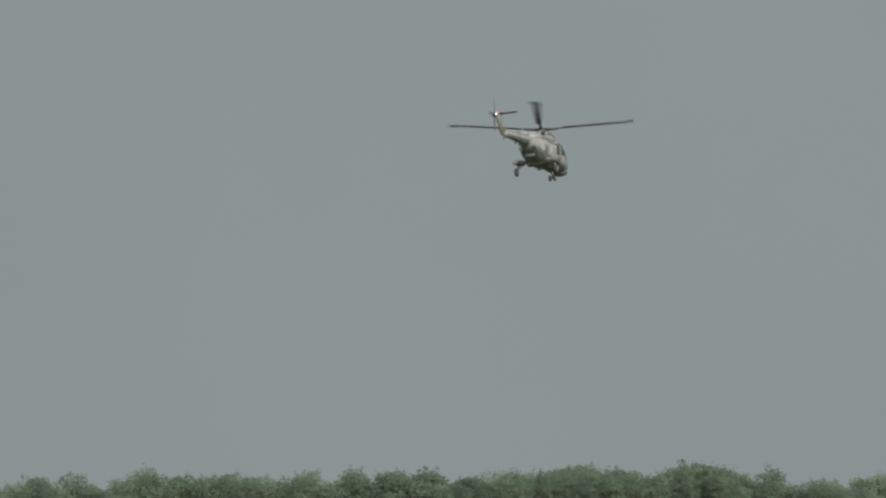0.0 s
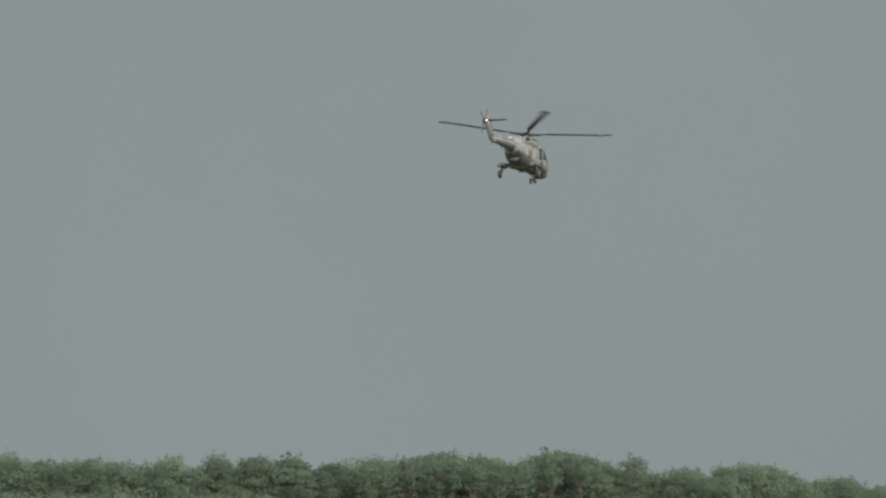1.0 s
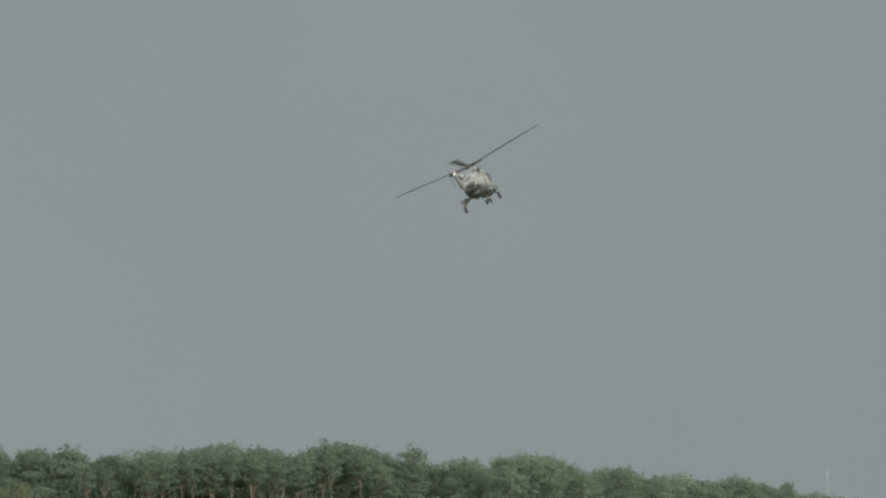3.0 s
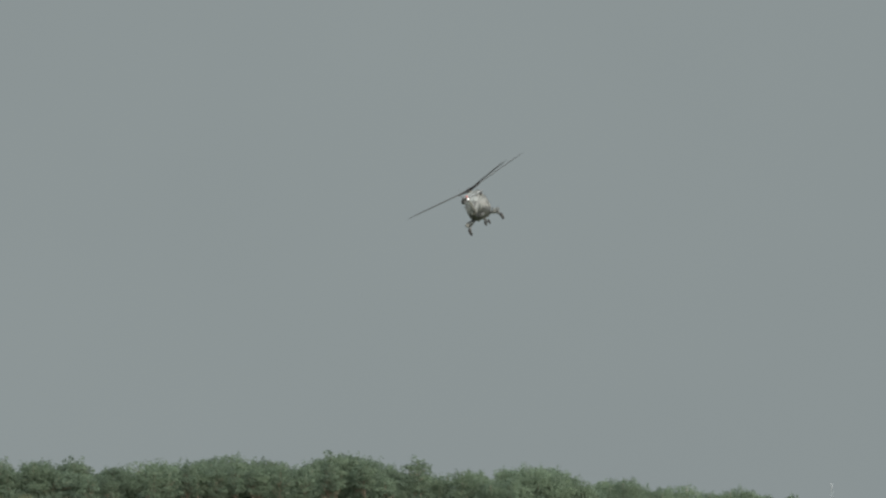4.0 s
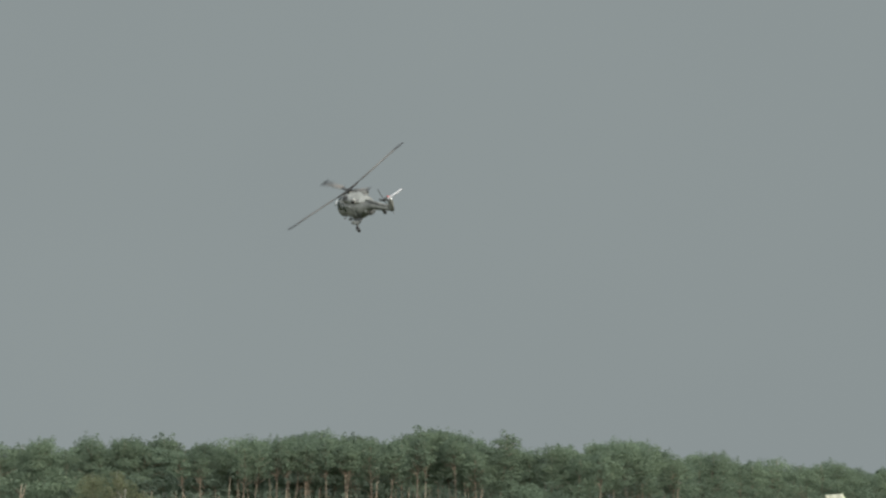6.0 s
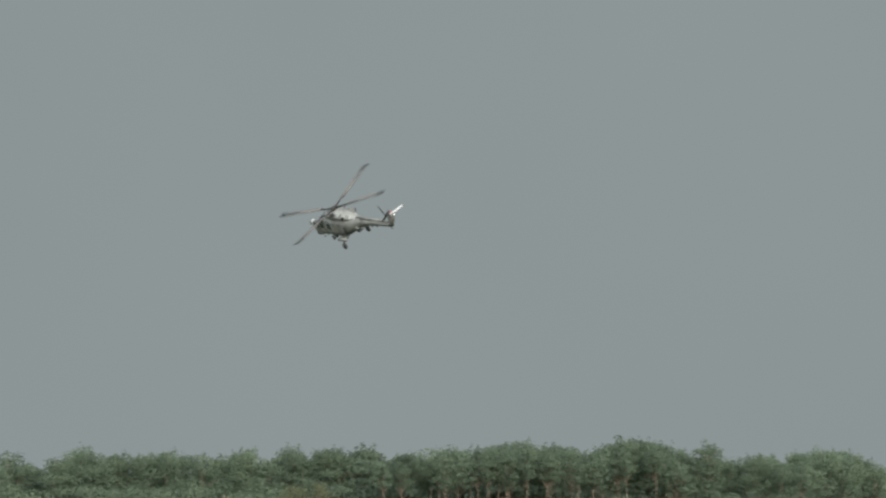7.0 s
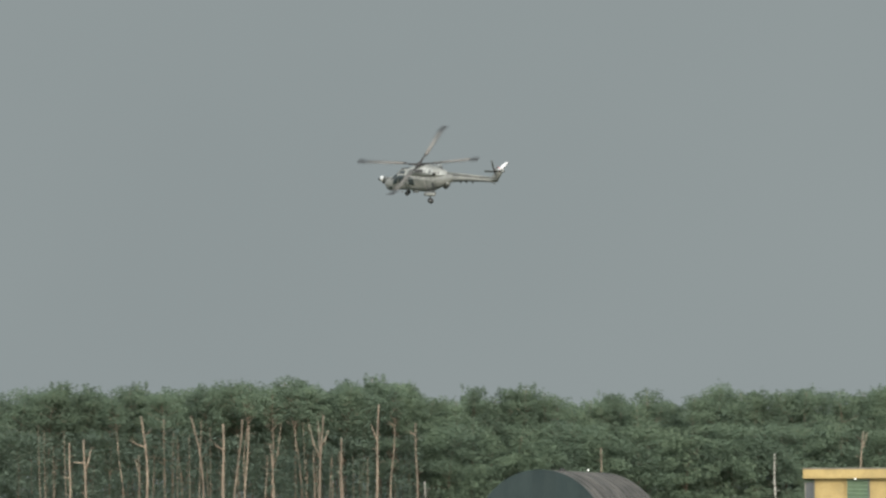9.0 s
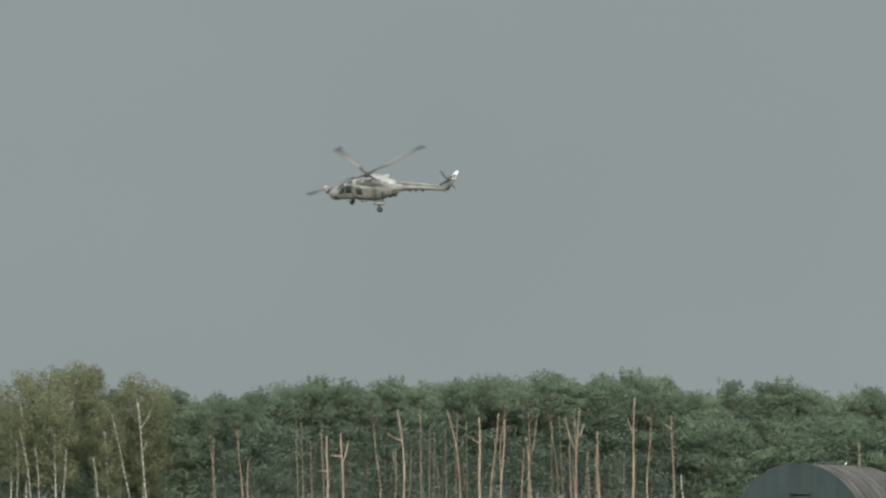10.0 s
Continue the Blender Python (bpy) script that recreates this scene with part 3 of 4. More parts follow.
def build_low_store():
    """The grey roof that shows between the birch and the cabin."""
    st = tagged(new("store_shed"), "low grey-roofed store shed beside the cabin", "shed")
    st.matrix_basis = Matrix.Translation(bearing(-0.7, 250.0)) @ pose(0, 0, 0, 0, 0, -0.7)
    part("wall", box((2.5, 3.0, 4.0), (0, 1.5, 2.0), bevel=0.02), GREEN, st, smooth=False)
    part("roof", box((2.9, 3.5, 0.22), (0, 1.5, 4.11), (2, 0, 0), bevel=0.03), ROOFGREY, st, "pale grey flat roof", smooth=False)
    return st


build_low_store()


# ---- a cream and lime flag hanging from its pole ----
def build_flag():
    fl = tagged(new("flag"), "cream and lime cloth flag on a slim pole", "flag")
    fl.matrix_basis = Matrix.Translation(bearing(-10.80, 150.0)) @ pose(0, 0, 0, 0, 0, -10.80)

    def sheet(corner, u, v, nu=14, nv=12, amp=0.03):
        bm = bmesh.new()
        c, u, v = Vector(corner), Vector(u), Vector(v)
        g = []
        for o in (0.0, 0.012):
            g.append([[bm.verts.new(c + u * (i / nu) + v * (j / nv) + Vector((0, o + amp * math.sin(5 * i / nu + 3 * j / nv) + 0.3 * amp * math.sin(13 * i / nu), 0)))
                       for j in range(nv + 1)] for i in range(nu + 1)])
        for a, flip in ((g[0], False), (g[1], True)):
            for i in range(nu):
                for j in range(nv):
                    q = (a[i][j], a[i + 1][j], a[i + 1][j + 1], a[i][j + 1])
                    bm.faces.new(q[::-1] if flip else q)
        for i in range(nu):
            bm.faces.new((g[0][i][0], g[1][i][0], g[1][i + 1][0], g[0][i + 1][0]))
            bm.faces.new((g[0][i][nv], g[0][i + 1][nv], g[1][i + 1][nv], g[1][i][nv]))
        for j in range(nv):
            bm.faces.new((g[0][0][j], g[0][0][j + 1], g[1][0][j + 1], g[1][0][j]))
            bm.faces.new((g[0][nu][j], g[1][nu][j], g[1][nu][j + 1], g[0][nu][j + 1]))
        return bm
    top = 1.7 + 150 * math.tan(radians(1.46))
    part("pole", tube([(0.30, 0.06, 0), (0.32, 0.06, top - 0.25)], [0.035, 0.022], 10), STEEL, fl, "thin metal pole")
    part("cloth", sheet((-0.60, 0, top - 0.04), (0.76, 0, 0.05), (0.42, 0, -0.80), amp=0.07), CREAM, fl, "cream cloth panel")
    part("hem", sheet((0.16, -0.02, top + 0.03), (0.22, 0, -0.36), (-0.10, 0, -0.12), 8, 4, 0.01), LIME, fl, "pale lime border")
    part("stripe", sheet((0.36, -0.03, top - 0.36), (-0.44, 0, -0.50), (0.07, 0, -0.10), 8, 4, 0.012), LIME, fl, "lime stripe")
    part("fold", sheet((0.28, -0.04, top - 0.38), (0.14, 0, -0.14), (0.12, 0, -0.16), 6, 4, 0.01), CREAM, fl)
    part("dark_lining", ball((0.32, 0.05, top - 0.74), (0.28, 0.14, 0.38), 14, 10), DARKCLOTH, fl, "dark bunched lining")
    return fl


build_flag()


# ---- a distant radio mast behind the far trees ----
def build_mast():
    ma = tagged(new("radio_mast"), "thin pale lattice radio mast far behind the trees", "mast")
    ma.matrix_basis = Matrix.Translation(bearing(-12.165, 980))
    for k in range(7):
        z0, z1 = k * 5.05, k * 5.05 + 5.05
        bm = bmesh.new()
        for a in range(3):
            q = 2 * math.pi * a / 3
            p = 2 * math.pi * (a + 1) / 3
            add_tube(bm, [(0.35 * math.cos(q), 0.35 * math.sin(q), z0), (0.35 * math.cos(q), 0.35 * math.sin(q), z1)], [0.03, 0.03], 5)
            for j in range(4):
                add_tube(bm, [(0.35 * math.cos(q), 0.35 * math.sin(q), z0 + j * 1.25), (0.35 * math.cos(p), 0.35 * math.sin(p), z0 + j * 1.25 + 1.25)], [0.018, 0.018], 4)
        part("mast_section", bm, MASTGREY, ma, smooth=False)
    part("mast_antenna", tube([(0, 0, 35.3), (0, 0, 37.2)], [0.06, 0.04], 6), PAINT_WHITE, ma)
    part("mast_drum", tube([(0, -0.3, 28.6), (0, -0.3, 29.8)], [0.18, 0.18], 10), PAINT_WHITE, ma, "pale antenna drum")
    return ma


build_mast()


# ---- the wood ----
def wood_distance(az):
    return float(np.interp(az, [-16, -12, -9, -7, -3, 5, 15, 24], [820, 700, 590, 530, 500, 480, 460, 450]))


# bearing and height of the trees that stand out on the skyline, stand by stand
STAND_EAST = [(-4.21, 24.4), (-3.95, 24.2), (-4.5, 24.0), (-3.65, 23.1), (-4.76, 22.9), (-4.98, 22.0), (-5.24, 23.9), (-5.5, 22.0), (-6.07, 22.3), (-6.81, 22.8), (-7.2, 23.6), (-7.46, 23.5),
              (-7.7, 22.8), (-8.86, 23.4), (-9.51, 22.7), (-9.88, 23.7), (-10.25, 22.8), (-10.71, 24.3), (-11.10, 23.2), (-11.46, 23.6), (-11.92, 22.4), (-12.28, 22.0)]
STAND_MIDDLE = [(2.30, 22.0), (1.46, 22.5), (0.75, 22.3), (0.26, 22.4), (-0.36, 21.5), (-1.01, 22.6), (-1.79, 22.7), (-2.35, 23.5), (-2.91, 23.0), (8.66, 20.2),
                (8.19, 21.8), (7.73, 20.9), (7.08, 19.9), (6.70, 20.6), (6.05, 21.4), (5.31, 20.4), (4.94, 22.2), (4.66, 21.1), (3.54, 21.6), (2.89, 21.2)]
STAND_WEST = [(17.90, 19.6), (17.40, 19.4), (16.84, 19.8), (16.38, 20.5), (15.77, 21.6), (15.26, 21.1), (14.98, 20.2), (14.42, 21.6), (13.68, 21.2), (13.12, 22.0),
              (12.56, 21.9), (11.91, 22.3), (11.50, 22.1), (11.08, 22.1), (10.80, 21.2), (10.52, 23.0), (10.30, 22.2), (9.96, 21.8), (9.68, 20.3), (9.31, 20.2), (8.94, 21.3)]
PEAKS = [(az, h * (1.02 if az < -5 else 1.022 if -3 < az < 9 else 1.01)) for az, h in sorted(STAND_EAST + STAND_MIDDLE + STAND_WEST)]
# bearings of bare stems that stand free at the wood's edge
STEMS = [-0.16, -0.35, -1.05, -1.19, -1.57, -1.79, -1.93, -2.07, -2.18, -2.43, -2.67, -2.73, -3.18, -3.42, -3.88, -4.11, -4.53, -4.90, -5.00, -6.90, -7.37, -7.60, -8.11,
         17.40, 16.93, 14.66, 12.66, 12.19, 11.80, 10.25]


def skyline(az):
    return float(np.interp(az, [p[0] for p in PEAKS], [p[1] for p in PEAKS]))


rng = np.random.default_rng(7)


def tuft_cloud(pads, count, size, gen):
    """Vertices, faces and soft normals of many small leaf clumps spread through flattened pads (centre, radii)."""
    vol = np.array([r[0] * r[1] * r[2] for _, r in pads]) ** 0.75
    share = np.maximum(6, (count * vol / vol.sum()).astype(int))
    vs, ns = [], []
    for (c, r), k in zip(pads, share):
        d = gen.normal(size=(k, 3))
        d /= np.linalg.norm(d, axis=1)[:, None]
        rad = gen.uniform(0.5, 1.08, k) ** 0.6
        p = np.array(c) + d * rad[:, None] * np.array(r)
        nrm = d + gen.normal(size=(k, 3)) * 0.5 + np.array([0, 0, 0.25])
        nrm /= np.linalg.norm(nrm, axis=1)[:, None]
        a = np.cross(nrm, gen.normal(size=(k, 3)))
        a[:, 2] *= 0.35
        a /= np.linalg.norm(a, axis=1)[:, None]
        b = np.cross(nrm, a)
        b /= np.linalg.norm(b, axis=1)[:, None] + 1e-9
        s = gen.uniform(0.6, 1.25, k)[:, None] * size
        lift = nrm * s * 0.35
        # a spray of needles: a long low wedge with a raised tip
        vs.append(np.stack([p - a * s * 1.15 - b * s * 0.2, p + a * s * gen.uniform(0.8, 1.4, k)[:, None] - b * s * 0.3, p + a * s * gen.uniform(-0.4, 0.5, k)[:, None] + b * s * 0.55 + lift], 1))
        soft = nrm * 0.5 + d * 0.42 + np.array([0, 0, 0.12])
        soft /= np.linalg.norm(soft, axis=1)[:, None]
        ns.append(np.repeat(soft, 3, axis=0))
    v = np.concatenate(vs).reshape(-1, 3)
    n = len(v) // 3
    return v, np.arange(n * 3).reshape(n, 3), np.concatenate(ns)


def mesh_from(name, v, f, mat, normals=None):
    me = bpy.data.meshes.new(name)
    me.from_pydata(v.tolist(), [], f.tolist())
    me.materials.append(mat)
    me.update()
    if normals is not None:
        me.shade_smooth()
        me.normals_split_custom_set_from_vertices(normals.tolist())
    return me


def pine_shape(gen, h=22.0, bare=0.55, tufts=900, spread=2.6):
    """A Scots pine: a leaning tapered stem, crooked limbs, flat needle pads; returns the stem's bmesh and the pads."""
    bm = bmesh.new()
    lean = gen.normal(size=2) * 0.6
    bend = gen.normal(size=2) * 0.3
    kink = gen.normal(size=2) * 0.10

    def axis(q):
        return Vector((lean[0] * q * q + bend[0] * math.sin(5 * q) + kink[0] * math.sin(13 * q), lean[1] * q * q + bend[1] * math.sin(4 * q) + kink[1] * math.sin(11 * q), h * q * 0.95))
    qs = [k / 12 for k in range(13)]
    r0 = gen.uniform(0.09, 0.165)
    add_tube(bm, [axis(q) for q in qs], [r0 * (1 - 0.8 * q) for q in qs], 7)
    if gen.random() < 0.5:      # a forked stem
        b = axis(0.5)
        o = gen.normal(size=2)
        o = o / np.linalg.norm(o)
        add_tube(bm, [b, b + Vector((o[0] * 0.7, o[1] * 0.7, h * 0.10)), b + Vector((o[0] * 1.3, o[1] * 1.3, h * 0.32))], [r0 * 0.55, r0 * 0.45, r0 * 0.2], 6)
    pads = [(tuple(axis(0.97)), (spread * 0.45, spread * 0.45, 0.85))]
    if gen.random() < 0.5:      # a leader that stands above the crown
        pads.append((tuple(axis(1.0) + Vector((gen.uniform(-0.6, 0.6), gen.uniform(-0.6, 0.6), 0.05))), (0.42, 0.42, 0.95)))
    for k in range(int(gen.integers(3, 7))):     # young shoots that break the outline of the crown
        o = gen.uniform(-1, 1, 2) * spread * 0.5
        pads.append((tuple(axis(0.97) + Vector((o[0], o[1], gen.uniform(0.35, 0.95)))), (0.30, 0.30, gen.uniform(0.4, 0.65))))
    n = int(gen.integers(20, 26))
    for k in range(n):
        q = bare + (0.96 - bare) * ((k + gen.uniform(0, 0.8)) / n)
        ang = k * 2.4 + gen.uniform(-0.5, 0.5)
        u = (q - bare) / (1 - bare)
        reach = spread * (0.55 + 0.55 * math.sin(math.pi * min(1, u * 0.8 + 0.22))) * gen.uniform(0.6, 1.08)
        if u > 0.8:
            reach *= 0.6
        a = axis(q - 0.04)
        tip = axis(q) + Vector((math.cos(ang) * reach * 0.75, math.sin(ang) * reach * 0.75, gen.uniform(-0.1, 0.5)))
        add_tube(bm, [a, a.lerp(tip, 0.5) + Vector((0, 0, gen.uniform(-0.1, 0.3))), tip], [r0 * 0.32, r0 * 0.22, 0.025], 5)
        pr = gen.uniform(0.75, 1.3) * spread * 0.42
        pads.append((tuple(tip + Vector((0, 0, 0.25))), (pr * 1.15, pr * 1.15, pr * gen.uniform(0.40, 0.6))))
    for k in range(int(gen.integers(2, 6))):     # dead snags below the crown
        q = gen.uniform(bare * 0.6, bare)
        ang = gen.uniform(0, 6.28)
        a = axis(q)
        ln = gen.uniform(0.5, 1.6)
        add_tube(bm, [a, a + Vector((math.cos(ang) * ln, math.sin(ang) * ln, gen.uniform(0, 0.5)))], [0.04, 0.015], 4)
    return bm, pads


def make_pine(gen, label, **kw):
    size = kw.pop("size", 0.175)
    tufts = kw.get("tufts", 5000)
    tree = tagged(new("pine_tree"), label, "tree", group="pines of the wood's edge")
    bm, pads = pine_shape(gen, **kw)
    part("trunk", bm, BARK, tree, "bare reddish pine stem")
    v, f, nn = tuft_cloud(pads, tufts, size, gen)
    cr = new("crown", mesh_from("crown", v, f, NEEDLE, nn))
    cr.parent = tree
    return tree


def birch_shape(gen, h=20.0, spread=2.2, low=0.4):
    bm = bmesh.new()
    lean, bend = gen.normal(size=2) * 0.5, gen.normal(size=2) * 0.2

    def axis(q):
        return Vector((lean[0] * q + bend[0] * math.sin(5 * q), lean[1] * q + bend[1] * math.sin(4 * q), h * q * 0.97))
    qs = [k / 9 for k in range(10)]
    add_tube(bm, [axis(q) for q in qs], [0.13 * (1 - 0.88 * q) for q in qs], 7)
    pads = [(tuple(axis(0.95)), (spread * 0.42, spread * 0.42, 1.1))]
    for k in range(20):
        q = low + (0.94 - low) * (k + gen.uniform(0, 0.8)) / 20
        u = (q - low) / (1 - low)
        ang = k * 2.4 + gen.uniform(-0.4, 0.4)
        reach = spread * math.sqrt(max(0.1, 1 - (1.55 * u - 0.62) ** 2)) * gen.uniform(0.55, 1.0)
        root = axis(q - 0.09)
        tip = axis(q) + Vector((math.cos(ang) * reach, math.sin(ang) * reach, 0.3 * reach))
        add_tube(bm, [root, root.lerp(tip, 0.55) + Vector((0, 0, 0.25 * reach)), tip], [0.03, 0.02, 0.008], 5)
        r = gen.uniform(0.8, 1.25)
        pads.append((tuple(tip + Vector((0, 0, -0.2))), (r, r, r * 1.25)))
        pads.append((tuple(axis(q).lerp(tip, 0.5)), (r * 0.9, r * 0.9, r)))
    return bm, pads


def make_birch(gen, label, tufts=900, **kw):
    tree = tagged(new("birch_tree"), label, "tree", group="birches of the wood's edge")
    bm, pads = birch_shape(gen, **kw)
    part("trunk", bm, BIRCH_BARK, tree, "white birch stem")
    v, f, nn = tuft_cloud(pads, int(tufts * 1.9), 0.15, gen)
    cr = new("crown", mesh_from("crown", v, f, BIRCH_LEAF, nn))
    cr.parent = tree
    return tree


def plant(proto, az, dist, scale, turn):
    return copy_thing(proto, Matrix.Translation(bearing(az, dist)) @ pose(0, 0, 0, 0, 0, turn) @ Matrix.Scale(scale, 4))


tall = [make_pine(rng, "tall Scots pine with a bare reddish stem", bare=b, spread=s) for b, s in ((0.60, 3.1), (0.68, 2.6), (0.55, 3.5), (0.72, 3.3), (0.62, 3.9), (0.58, 2.9), (0.66, 3.6), (0.69, 2.5))]
lofty = [make_pine(rng, "tall Scots pine with a high crown on a long bare stem", bare=b, spread=s) for b, s in ((0.75, 3.1), (0.79, 2.6), (0.72, 3.5), (0.81, 3.3), (0.76, 3.9), (0.73, 2.9), (0.79, 2.5))]
bushy = [make_pine(rng, "bushy Scots pine with a low green crown", bare=b, spread=s, tufts=6000) for b, s in ((0.28, 3.4), (0.38, 4.0), (0.32, 2.9), (0.42, 3.5), (0.22, 3.7))]
slim = [make_pine(rng, "slender Scots pine with a small crown on a bare reddish stem", bare=b, spread=s, tufts=1700) for b, s in ((0.79, 1.7), (0.82, 1.5), (0.77, 1.9), (0.80, 1.6), (0.83, 1.7))]
used = set()


def set_tree(stock, k, az, dist, height, base=21.2):
    """The first use of a shape moves the tree itself; later ones are copies."""
    m = Matrix.Translation(bearing(az, dist)) @ pose(0, 0, 0, 0, 0, float(rng.uniform(0, 360))) @ Matrix.Diagonal((height / base * float(rng.uniform(0.82, 1.12)), height / base * float(rng.uniform(0.82, 1.12)), height / base, 1))
    proto = stock[k % len(stock)]
    if proto.name in used:
        copy_thing(proto, m)
    else:
        used.add(proto.name)
        firsts.append((proto, m))


firsts = []


def stemmy(az):
    """Where the wood's edge shows bare stems, and where crowns hang low."""
    return -5.3 < az < 1.0 or 9.8 < az < 17.6 or -8.3 < az < -6.7


def high(az):
    """The eastern pines carry their crowns higher than the western ones."""
    return lofty if az < 1.0 else tall


# trees of the skyline
for k, (az, h) in enumerate(PEAKS):
    if az > 18.2:
        continue
    set_tree(slim if az == -5.24 else high(az) if stemmy(az) else bushy, k, az, wood_distance(az) + rng.uniform(0, 5), h * 1.0)
# free stems at the edge
for k, az in enumerate(STEMS):
    set_tree(slim, k * 3 + 1, az, wood_distance(az) - rng.uniform(6, 8.5), (skyline(az) - rng.uniform(0.6, 2.0)) * (1 - 10 / 500))
# the rest of the edge
az = -15.0
k = 0
while az < 18.2:
    d = wood_distance(az)
    st = stemmy(az)
    set_tree(high(az) if st and k % 9 else bushy, k * 7 + 2, az, d + rng.uniform(-3, 9), skyline(az) - rng.uniform(0.1, 2.2))
    if k % 3 == 0:
        set_tree(high(az), k * 3, az + 0.1, d + rng.uniform(9, 16), skyline(az) - rng.uniform(0.0, 1.0))
    az += float(rng.uniform(0.16, 0.30)) * 500 / d * (1.0 if st else 1.15)
    k += 1
for proto, m in firsts:
    proto.matrix_basis = m

# birches at the west end, and one before the pines
birches = [make_birch(rng, "slender birch with a white stem and thin olive foliage", h=20.0, spread=s, low=lo, tufts=t) for s, lo, t in ((2.7, 0.38, 3600), (2.4, 0.45, 3000), (3.0, 0.33, 4200))]
spots = [(19.35, 448, 23.3, 0), (18.62, 444, 22.2, 2), (18.95, 450, 20.5, 1), (19.75, 446, 21.4, 2), (20.15, 450, 19.8, 0), (20.5, 443, 20.2, 2), (20.95, 449, 19.2, 1), (21.4, 446, 20.0, 0),
         (18.25, 452, 19.0, 1), (18.45, 446, 17.5, 2), (19.15, 440, 16.5, 2), (19.95, 440, 17.0, 0), (20.7, 440, 17.2, 1), (21.9, 448, 20.5, 2), (22.4, 446, 19.5, 0), (18.8, 458, 19.5, 2), (19.5, 460, 20.5, 0), (20.3, 458, 19.0, 2), (21.1, 459, 19.0, 0), (18.4, 462, 18.5, 0), (0.98, 474, 16.2, 2), (1.35, 477, 15.2, 0), (0.55, 478, 14.8, 1)]
for j, (az, d, h, k) in enumerate(spots):
    m = Matrix.Translation(bearing(az, d)) @ pose(0, 0, 0, 0, 0, 70.0 * j) @ Matrix.Scale(h / 20.0, 4)
    if j < 3:
        birches[k].matrix_basis = m
    else:
        copy_thing(birches[k], m)

# pines whose bare sunlit stems stand free before the western stand, their tops dead or thinly needled
def build_snag(az, dist, top, radius, lean, curve, prongs=(), mat=None, label="tall pine with a bare sunlit stem and dead top"):
    """lean: how far the top stands to the right; curve: the bow halfway up; prongs: height, reach to the right, rise."""
    sn = tagged(new("bare_pine"), label, "tree", group="bare stems of the wood's edge")
    mat = mat or BARK

    def axis(q):
        return Vector((lean * q + curve * math.sin(math.pi * q) + 0.07 * math.sin(9 * q + az), 0.3 * math.sin(3 * q + az), top * q))
    qs = [k / 14 for k in range(15)]
    part("trunk", tube([axis(q) for q in qs], [radius * (0.9 - 0.5 * q) for q in qs], 9), mat, sn, "bare weathered stem")
    for z0, reach, rise in prongs:
        a = axis(z0 / top)
        r = radius * 0.55
        part("limb", tube([a, a + Vector((reach * 0.55, 0.1, rise * 0.4)), a + Vector((reach, 0.1, rise))], [r, r * 0.75, r * 0.3], 7), mat, sn)
    for k in range(5):
        z0 = top * (0.5 + 0.09 * k)
        ang = 2.4 * k + az
        a = axis(z0 / top)
        part("dead_twig", tube([a, a + Vector((math.cos(ang) * 0.8, math.sin(ang) * 0.8, 0.35))], [0.035, 0.012], 5), mat, sn)
    sn.matrix_basis = Matrix.Translation(bearing(az, dist)) @ pose(0, 0, 0, 0, 0, az)


build_snag(11.47, 449, 17.2, 0.22, 0.5, -0.1, ((11.5, -1.5, 4.6), (11.8, -0.3, 4.4), (13.2, 0.9, 2.0)), label="forked pine with three bare pale limbs")
build_snag(14.30, 450, 17.0, 0.19, -0.6, 0.5, ((13.0, -2.0, 1.0), (14.4, 0.9, 1.0)), label="crooked pine with a long dead side branch")
build_snag(14.45, 449, 12.0, 0.13, 0.3, 0.1, ((9.6, -0.5, 2.0),))
build_snag(13.02, 449, 16.0, 0.27, -0.2, 0.0, ((12.6, -1.7, 1.5),), label="stout pine stem with a broken side limb")
build_snag(12.93, 450, 16.6, 0.20, 1.6, 0.0)
build_snag(12.74, 451, 15.8, 0.15, 0.9, 0.1)
build_snag(13.38, 450, 17.0, 0.20, -1.5, 0.9)
build_snag(9.86, 449, 16.2, 0.16, -0.2, 0.1, ((14.6, -0.8, 0.5),))
build_snag(0.93, 471, 14.8, 0.10, 0.5, -0.3, ((13.0, -1.0, 2.0),), BIRCH_BARK, "white birch stem among olive leaves")
build_snag(3.99, 470, 12.6, 0.20, -0.1, 0.0, (), BIRCH_BARK, "broken pale stem beside the cabin")
build_snag(2.62, 474, 15.6, 0.15, 0.6, -0.4, ((13.2, 0.8, 2.4), (14.2, -0.6, 0.8)), label="crooked dead pine with bare orange limbs")
build_snag(6.85, 468, 13.4, 0.16, 0.1, 0.0)
build_snag(9.68, 448, 8.6, 0.13, -0.4, 0.1, (), BIRCH_BARK, "broken white birch stem")
build_snag(10.56, 449, 18.5, 0.23, 0.5, 0.1, ((14.0, -0.8, 2.0),))
build_snag(11.06, 450, 14.2, 0.21, -0.4, 0.0)
build_snag(15.53, 450, 13.6, 0.19, -0.1, 0.0, ((9.0, -1.0, 0.3),))
build_snag(15.26, 450, 14.0, 0.22, -0.4, 0.0, ((11.0, -1.5, 0.1), (10.0, 0.8, 3.0)))
build_snag(12.19, 452, 13.5, 0.15, -0.7, 0.3)
build_snag(12.35, 452, 12.0, 0.12, 0.2, 0.0)
build_snag(16.85, 450, 10.5, 0.18, 0.1, 0.0)
build_snag(17.41, 450, 13.5, 0.16, 0.0, 0.1)
